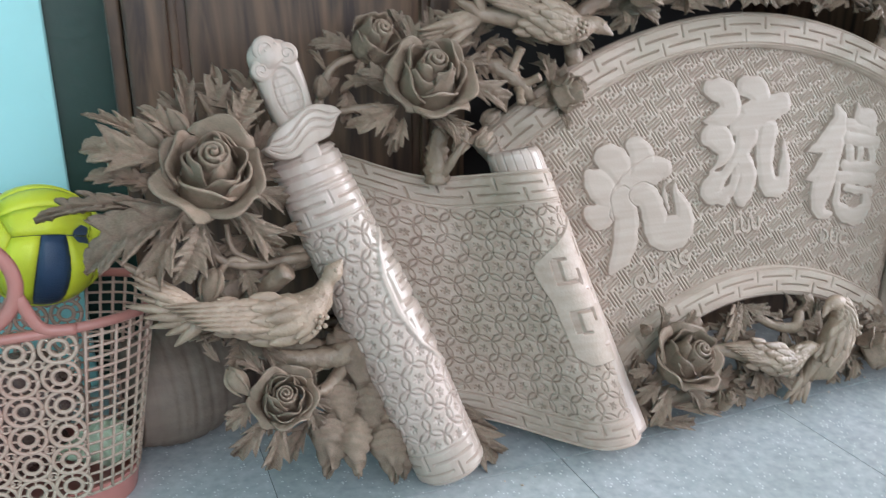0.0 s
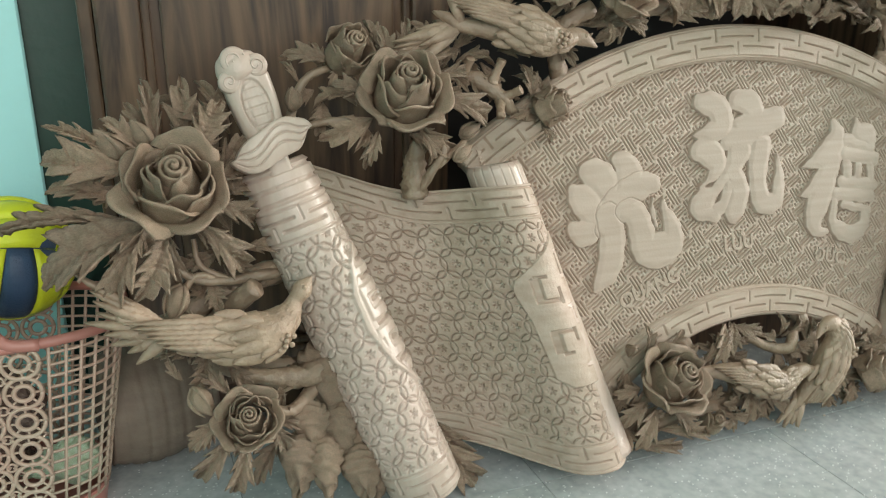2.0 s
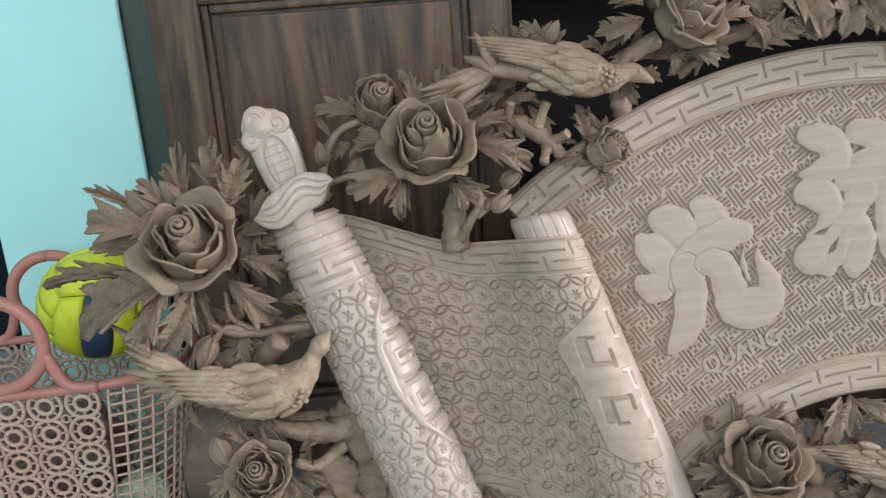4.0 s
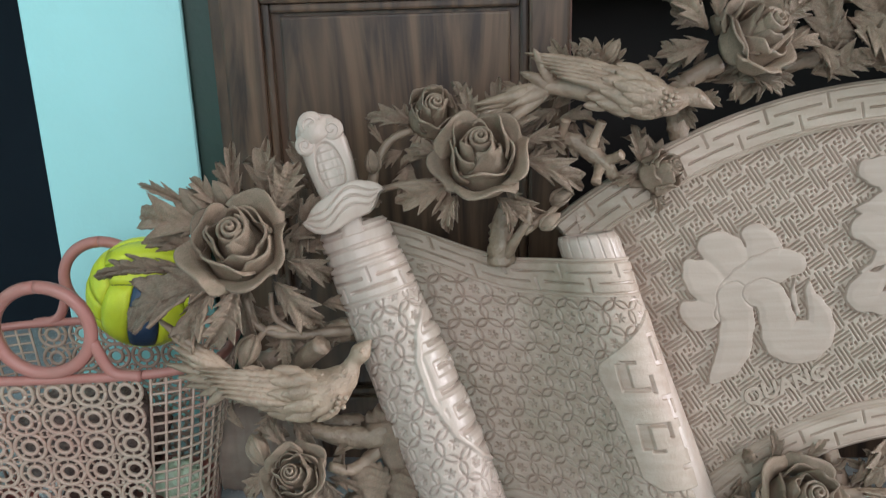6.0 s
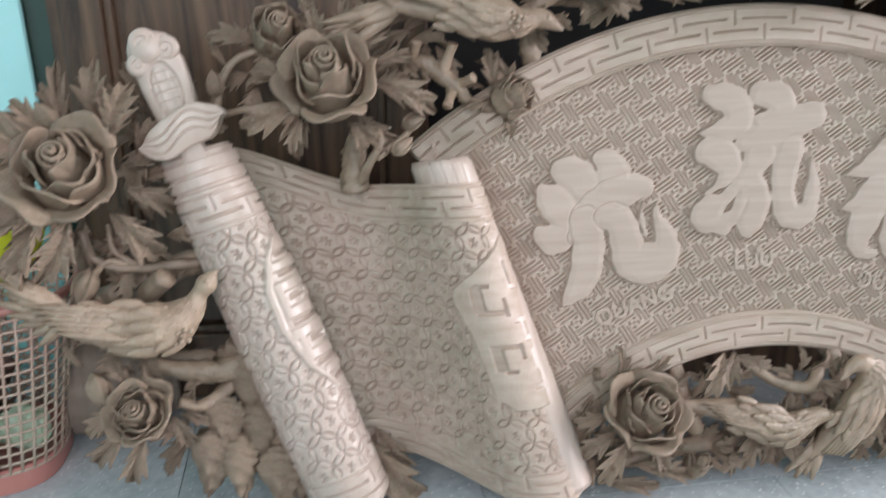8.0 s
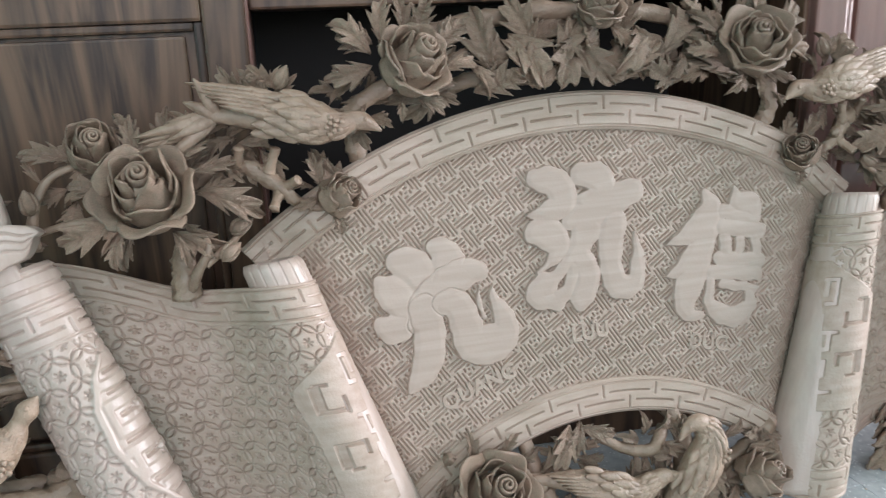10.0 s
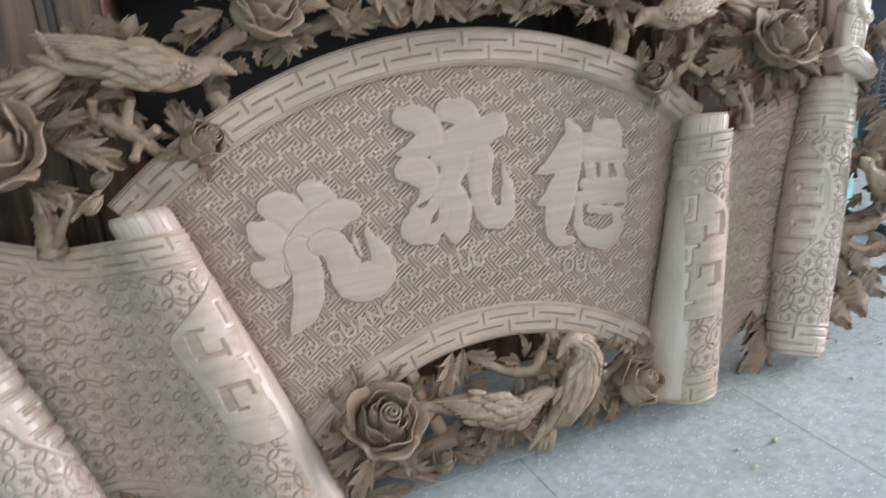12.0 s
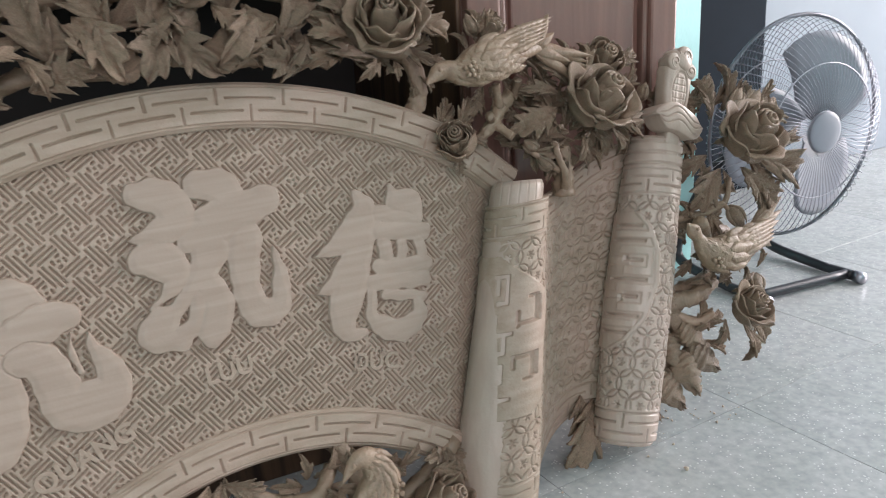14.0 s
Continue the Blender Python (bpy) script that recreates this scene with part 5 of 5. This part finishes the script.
board("divider", 1.030, 1.052, 0.0, 0.43, 0.06, 1.9, cabinet, M_CAB)
board("shelf", 0.186, 1.030, 0.05, 0.43, 0.735, 0.755, cabinet, M_CAB)
board("shelf", 0.186, 1.030, 0.05, 0.43, 0.30, 0.32, cabinet, M_SHADE_IN)


def cabinet_door(u0, u1, z0, z1, material, panel_z):
    door = part("door", box_mesh("door", (u1 - u0, 0.006, z1 - z0), material, 0.001), cabinet, "panelled wooden cabinet door",
                Matrix.Translation(((u0 + u1) / 2, 0.0, (z0 + z1) / 2)))
    w, h = u1 - u0, z1 - z0
    for x in (-w / 2 + 0.028, w / 2 - 0.028):
        part("stile", box_mesh("stile", (0.056, 0.022, h), material, 0.005), door, "", Matrix.Translation((x, -0.012, 0)))
    zc = (z0 + z1) / 2
    rails = [z0 + 0.04] + [p + 0.028 for p in panel_z] + [z1 - 0.04]
    for z in rails:
        part("rail", box_mesh("rail", (w - 0.112, 0.0205, 0.056), material, 0.005), door, "", Matrix.Translation((0, -0.0115, z - zc)))
    lo = [r + 0.028 for r in rails[:-1]]
    hi = [r - 0.028 for r in rails[1:]]
    for a, b in zip(lo, hi):
        hh = b - a
        for x in (-w / 2 + 0.062, w / 2 - 0.062):
            part("moulding", box_mesh("moulding", (0.012, 0.016, hh), material, 0.004), door, "", Matrix.Translation((x, -0.009, (a + b) / 2 - zc)))
        for z in (a + 0.006, b - 0.006):
            part("moulding", box_mesh("moulding", (w - 0.136, 0.015, 0.012), material, 0.004), door, "", Matrix.Translation((0, -0.0085, z - zc)))
        part("raised_panel", box_mesh("raised_panel", (w - 0.160, 0.012, hh - 0.034), material, 0.004), door, "", Matrix.Translation((0, -0.005, (a + b) / 2 - zc)))


cabinet_door(-0.296, 0.182, 0.065, 1.89, M_CAB, [0.722])
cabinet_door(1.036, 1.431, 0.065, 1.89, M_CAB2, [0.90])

# ---- plastic basket ----
BX, BY = -1.109, 0.148
basket = thing("plastic_basket", "aged pink plastic basket with ring lattice and two round handles", "basket", pose(BX, BY, 0))


def wall_at(p, h):
    """p in turns round the basket from its right end; h from 0 to 1."""
    a = p * 2 * np.pi
    e = 0.62
    lx, ly = 0.158 + 0.049 * h, 0.094 + 0.010 * h
    c, s = np.cos(a), np.sin(a)
    return np.stack([lx * np.sign(c) * np.abs(c) ** e, ly * np.sign(s) * np.abs(s) ** e, 0.006 + 0.262 * h + 0 * c], -1)


def strip(pts, r, seg=6, n=2):
    return tube_data([(*p, r) for p in pts], n, seg)


def basket_parts():
    rim = strip([wall_at(np.float64(p), 1.0) for p in np.linspace(0, 1, 61)], 0.0065, 10)
    part("rim", mesh_from("rim", *rim, M_PLASTIC), basket, "glossy pink rim")
    rows = [wall_at(np.linspace(0, 1, 96, endpoint=False), h) for h in (-0.02, 0.0, 0.05, 0.10, 0.125)]
    out = np.stack(rows, 1)
    inn = out * np.array([0.965, 0.95, 1.0])
    skirt = join((out.reshape(-1, 3), grid_faces(96, 5, wrap=True)), (inn.reshape(-1, 3), grid_faces(96, 5, wrap=True, flip=True)),
                 (np.stack([out[:, -1], inn[:, -1]], 1).reshape(-1, 3), grid_faces(96, 2, wrap=True)))
    base = out[:, 1]
    part("base", mesh_from("base", *join(skirt, (np.vstack([base, base.mean(0)]), [[i, (i + 1) % 96, 96] for i in range(96)])), M_PLASTIC), basket, "solid pink base band")
    d = []
    fine = np.linspace(0, 1, 1201)
    run = np.r_[0, np.cumsum(np.linalg.norm(np.diff(wall_at(fine, 1.0), axis=0), axis=1))]
    even = np.interp(np.arange(60) / 60 * run[-1], run, fine)
    ends = [p for p in even if abs((p % 0.5) - 0.25) > 0.078] + [0.178, 0.322, 0.678, 0.822]
    for p in ends:
        d.append(strip([wall_at(np.float64(p), h) for h in (0.1, 0.4, 0.7, 1.0)], 0.0023, 5))
    for h in np.linspace(0.1, 1.0, 17):
        for q in (0.0, 0.5):
            d.append(strip([wall_at(np.float64(q + p), h) for p in np.linspace(-0.18, 0.18, 31)], 0.0020, 5, 2))
    # the flat long sides: rings in rows, with small rings between
    for q in (0.25, 0.75):
        f = 1 if q < 0.5 else -1
        for j in range(6):
            hc = 0.185 + 0.148 * j
            pitch = 0.0405 + 0.006 * hc
            for i in range(5):
                at = lambda dx, dz: wall_at(np.float64(q), hc) * np.array([0, 1, 1]) + np.array([(i - 2) * pitch + dx, f * 0.010 * dz / 0.262, dz])
                for r, w in ((0.0200, 0.0028), (0.0100, 0.0030)):
                    d.append(strip([at(r * math.cos(g), r * math.sin(g)) for g in np.linspace(0, 2 * math.pi, 19)], w, 6))
                for g in np.arange(8) * math.pi / 4:
                    r1 = 0.0190 if round(g / (math.pi / 4)) % 2 == 0 else 0.0275
                    d.append(strip([at(0.0098 * math.cos(g), 0.0098 * math.sin(g)), at(r1 * math.cos(g), r1 * math.sin(g))], 0.0016, 5))
                if i < 4 and j < 5:
                    d.append(strip([at(0.5 * pitch + 0.0052 * math.cos(g), 0.0194 + 0.0052 * math.sin(g)) for g in np.linspace(0, 2 * math.pi, 9)], 0.0016, 5))
    tagged(part("lattice", mesh_from("lattice", *join(*d), M_LATTICE), basket, "yellowed open ring and grid lattice"), kind="stuff")
    for f in (-1, 1):
        y = f * 0.103
        ring = [np.array([0.060 * math.sin(a), y, 0.335 + 0.058 * math.cos(a)]) for a in np.linspace(0, 2 * math.pi, 33)]
        foot_a = strip([(-0.115, y, 0.268), (-0.078, y, 0.276), (-0.058, y, 0.322)], 0.0075, 10, 6)
        foot_b = strip([(0.115, y, 0.268), (0.078, y, 0.276), (0.058, y, 0.322)], 0.0075, 10, 6)
        part("handle", mesh_from("handle", *join(strip(ring, 0.0086, 10), foot_a, foot_b), M_PLASTIC), basket, "round pink plastic handle")


basket_parts()
wrap = tagged(new("wrapper", mesh_from("wrapper", *lump_data(9, 0.2), M_SACK)), "crumpled green and white wrapper inside the basket", "wrapper")
wrap.matrix_world = pose(-0.985, 0.105, 0.078, 20, 80, 10) @ Matrix.Scale(0.036, 4)
paper = tagged(new("crumpled_paper", mesh_from("crumpled_paper", *lump_data(12, -0.3), mat("white_paper", (0.7, 0.72, 0.72), 0.7, spread=0.0, scale=(30, 30, 30)))), "crumpled white paper inside the basket", "paper")
paper.matrix_world = pose(-1.17, 0.17, 0.075, -30, 70, 60) @ Matrix.Scale(0.045, 4)



def crumple_data(seed):
    """A crushed, creased bag: a rounded block folded by ridged noise."""
    rng = np.random.default_rng(seed)
    nu, nv = 90, 48
    a, b = np.meshgrid(np.linspace(0, 2 * np.pi, nu, endpoint=False), np.linspace(0, np.pi, nv), indexing="ij")
    p = np.stack([np.sin(b) * np.cos(a), np.sin(b) * np.sin(a), np.cos(b)], -1)
    h = np.zeros_like(a)
    for k in range(16):
        d = rng.standard_normal(3)
        h += 0.045 * np.abs(np.sin((p @ d) * rng.uniform(2, 5) + rng.uniform(0, 6))) * (1 if k % 2 else -1)
    p = np.sign(p) * np.abs(p) ** 0.75 * (0.92 + h)[..., None]
    return p.reshape(-1, 3), grid_faces(nu, nv, wrap=True, flip=True)


M_BAG = mat("brown_plastic_bag", (0.26, 0.17, 0.14), 0.25, dark=(0.10, 0.06, 0.055), scale=(14, 14, 14), bump=0.5, bump_scale=45, spread=0.0)
bag = tagged(new("plastic_bag", mesh_from("plastic_bag", *crumple_data(4), M_BAG)), "crumpled dark brown plastic bag filling the basket", "bag")
bag.matrix_world = pose(BX - 0.02, BY + 0.012, 0.112) @ Matrix.Diagonal((0.115, 0.058, 0.088, 1))

# ---- ball resting in the basket ----
ball = thing("ball", "yellow and navy panelled ball, slightly flat, resting on the basket", "ball", pose(-1.032, 0.205, 0.328, 20, 10, 15) @ Matrix.Diagonal((0.80, 0.80, 0.78, 1)))


def ball_panel(face, third):
    n, k = 9, 5
    u, v = np.meshgrid(np.linspace(-1, 1, n) * 0.985, np.linspace(-1 + 2 * third / 3 + 0.012, -1 + 2 * (third + 1) / 3 - 0.012, k), indexing="ij")
    t = lambda q: np.tan(q * np.pi / 4)
    a, b = t(u), t(v)
    one = np.ones_like(a)
    p = [np.stack([a, b, one], -1), np.stack([b, one, -a], -1), np.stack([one, a, b], -1)][face % 3] * (1 if face < 3 else -1)
    p = p / np.linalg.norm(p, axis=-1)[..., None]
    puff = 0.100 + 0.0022 * (1 - np.abs(u) ** 6) * (1 - np.abs((v - v.mean()) / (v.max() - v.mean())) ** 4)
    dent = 0.012 * np.exp(-((p[..., 0] - 0.5) ** 2 + (p[..., 1] + 0.6) ** 2 + (p[..., 2] - 0.6) ** 2) / 0.12)
    out = p * (puff - dent)[..., None]
    inn = p * 0.094
    q = grid_faces(n, k)
    loop = np.concatenate([np.arange(n) * k, (n - 1) * k + np.arange(1, k), np.arange(n - 2, -1, -1) * k + k - 1, np.arange(k - 2, 0, -1)])
    nx = np.roll(loop, -1)
    return np.concatenate([out.reshape(-1, 3), inn.reshape(-1, 3)]), np.concatenate([q, np.stack([loop, loop + n * k, nx + n * k, nx], -1)])


for face in range(6):
    for third in range(3):
        part("panel", mesh_from("panel", *ball_panel(face, third), M_BLUE if third == 1 and face % 3 == 1 else M_YELLOW), ball, "navy panel" if third == 1 and face % 3 == 1 else "yellow panel")
part("bladder", mesh_from("bladder", *tube_data([(0, 0, -0.093, 0.003), (0, 0, -0.07, 0.062), (0, 0, 0, 0.093), (0, 0, 0.07, 0.062), (0, 0, 0.093, 0.003)], 6, 24), M_BLUE), ball)

# ---- rounded wooden piece on the floor, shaped as a plain ringed drum ----
drum = thing("ringed_wood_piece", "dusty ringed wooden piece lying on the tiles behind the carving", "wood block", pose(-0.880, 0.215, 0.0, 0, 0, 12) @ Matrix.Scale(0.86, 4))
rings = [(-0.09, 0, 0.105, 0.02)]
for q in np.linspace(0, 1, 25):
    rings.append((-0.085 + 0.168 * q, 0, 0.105, 0.074 + 0.030 * math.sin(math.pi * min(1, 0.15 + 0.8 * q)) - 0.0018 * (round(q * 24) % 4 == 0)))
body = tube_data(rings + [(0.086, 0, 0.105, 0.055), (0.070, 0, 0.105, 0.02)], 3, 48)
part("body", mesh_from("drum_body", *body, M_DRUM), drum)
part("rim", mesh_from("drum_rim", *strip([(0.082, 0.072 * math.cos(a), 0.105 + 0.072 * math.sin(a)) for a in np.linspace(0, 2 * math.pi, 33)], 0.009, 10), M_DRUM), drum)

# ---- floor fan by the doorway ----
fan = thing("floor_fan", "large floor fan with chromed wire cage on bent black tubes", "fan", pose(1.378, 0.320, 0.0, 0, 0, -8) @ Matrix.Scale(1.015, 4))
FC = np.array([0.07, 0.0, 0.350])


def cage(side, name):
    rings = []
    for r, y, wd in ((0.045, 0.078, 0.002), (0.15, 0.076, 0.0018), (0.252, 0.0, 0.0045)):
        rings.append(strip([np.array([r * math.cos(a), -side * y, r * math.sin(a)]) for a in np.linspace(0, 2 * math.pi, 49)], wd, 6))
    hoop = part(name, mesh_from(name, *join(*rings), M_CHROME), fan, "chromed hoops of the wire cage", Matrix.Translation(FC))
    pts = []
    for r, y in ((0.045, 0.078), (0.11, 0.083), (0.18, 0.068), (0.235, 0.03), (0.25, 0.0)):
        b = 0.35 * side * (r / 0.25) ** 1.2
        pts.append(np.array([r * math.cos(b), -side * y, r * math.sin(b)]))
    wire = mesh_from("wire", *strip(pts, 0.0009, 4, 3), M_CHROME)
    for i in range(84):
        part("wire", wire, hoop, "", pose(0, 0, 0, 0, i * 360 / 84, 0))


cage(1, "front_cage")
cage(-1, "back_cage")
part("hub_cap", mesh_from("hub_cap", *tube_data([(0.07, -0.080, 0.35, 0.046), (0.07, -0.086, 0.35, 0.044), (0.07, -0.090, 0.35, 0.02)], 4, 28), M_BLADE), fan, "round grey cap")
part("motor", mesh_from("motor", *tube_data([(0.07, 0.03, 0.35, 0.05), (0.07, 0.06, 0.35, 0.062), (0.07, 0.13, 0.35, 0.060), (0.07, 0.17, 0.35, 0.035)], 5, 28), M_BLACK), fan, "black motor housing")
for i in range(3):
    a = np.linspace(0, 1, 10)[:, None]
    rr = np.linspace(0, 1, 10)[None, :]
    ang = i * 2.094 + 1.5 * a + 0.35 * rr
    rad = 0.03 + 0.195 * rr * (1 - 0.25 * (2 * a - 1) ** 2)
    blade = np.stack([0.07 + rad * np.cos(ang), -0.02 + 0.05 * (a - 0.5) + 0 * rr, 0.35 + rad * np.sin(ang)], -1)
    part("blade", mesh_from("blade", *slab(blade, np.array([0, 0.003, 0]), 3), M_BLADE), fan, "grey-blue plastic blade")
for sx in (-1, 1):
    leg = strip([(sx * 0.142, -0.140, 0.014), (sx * 0.14, -0.02, 0.014), (sx * 0.138, 0.13, 0.03), (sx * 0.13, 0.14, 0.10), (sx * 0.10 + 0.03, 0.13, 0.22), (sx * 0.04 + 0.07, 0.12, 0.32)], 0.012, 12, 7)
    ob = part("leg", mesh_from("leg", *leg, M_BLACK), fan, "bent black steel tube")
    part("cap", mesh_from("cap", *tube_data([(sx * 0.142, -0.138, 0.0145, 0.0138), (sx * 0.142, -0.162, 0.0145, 0.0138)], 2, 12), M_CHROME), ob, "bright end cap")
part("cross_tube", mesh_from("cross_tube", *strip([(-0.138, -0.118, 0.014), (0.0, -0.118, 0.014), (0.138, -0.118, 0.014)], 0.0115, 12, 4), M_BLACK), fan)

# ---- wood chips and crumbs on the tiles ----
CHIP = [mesh_from("chip", *lump_data(20 + s, 0.4 * s, 12, 9), M_CHIP) for s in range(3)]
chip_rng = random.Random(11)
spots = [(0.357, -0.215, 0.006), (0.30, -0.205, 0.003), (0.29, -0.25, 0.004), (0.0, -0.30, 0.006), (0.015, -0.28, 0.004), (0.60, -0.14, 0.004)]
for _ in range(46):
    spots.append((chip_rng.uniform(0.55, 0.85), chip_rng.uniform(-0.09, 0.05), chip_rng.uniform(0.0010, 0.0030)))
for _ in range(14):
    spots.append((chip_rng.uniform(-0.5, 0.5), chip_rng.uniform(-0.10, -0.03), chip_rng.uniform(0.0010, 0.0025)))
for x, y, r in spots:
    ob = new("wood_chip", chip_rng.choice(CHIP))
    ob.matrix_world = pose(x, y, r * 0.55, 90, chip_rng.uniform(0, 360), chip_rng.uniform(0, 360)) @ Matrix.Diagonal((r, r, r * 0.7, 1))
    tagged(ob, "small pale wood chip lying on the floor tiles", "wood chip", "wood chips on the floor")

# ---- floor tiles, 0.40 m square ----
TILE_ME = box_mesh("tile", (0.3989, 0.3989, 0.010), M_TILE, 0.0003, 1)
for i in range(-7, 12):
    for j in range(-8, 3):
        part("tile", TILE_ME, floor_ob, "", Matrix.Translation((0.018 + 0.4 * i + 0.2, -0.062 + 0.4 * j + 0.2, 0.0465)))
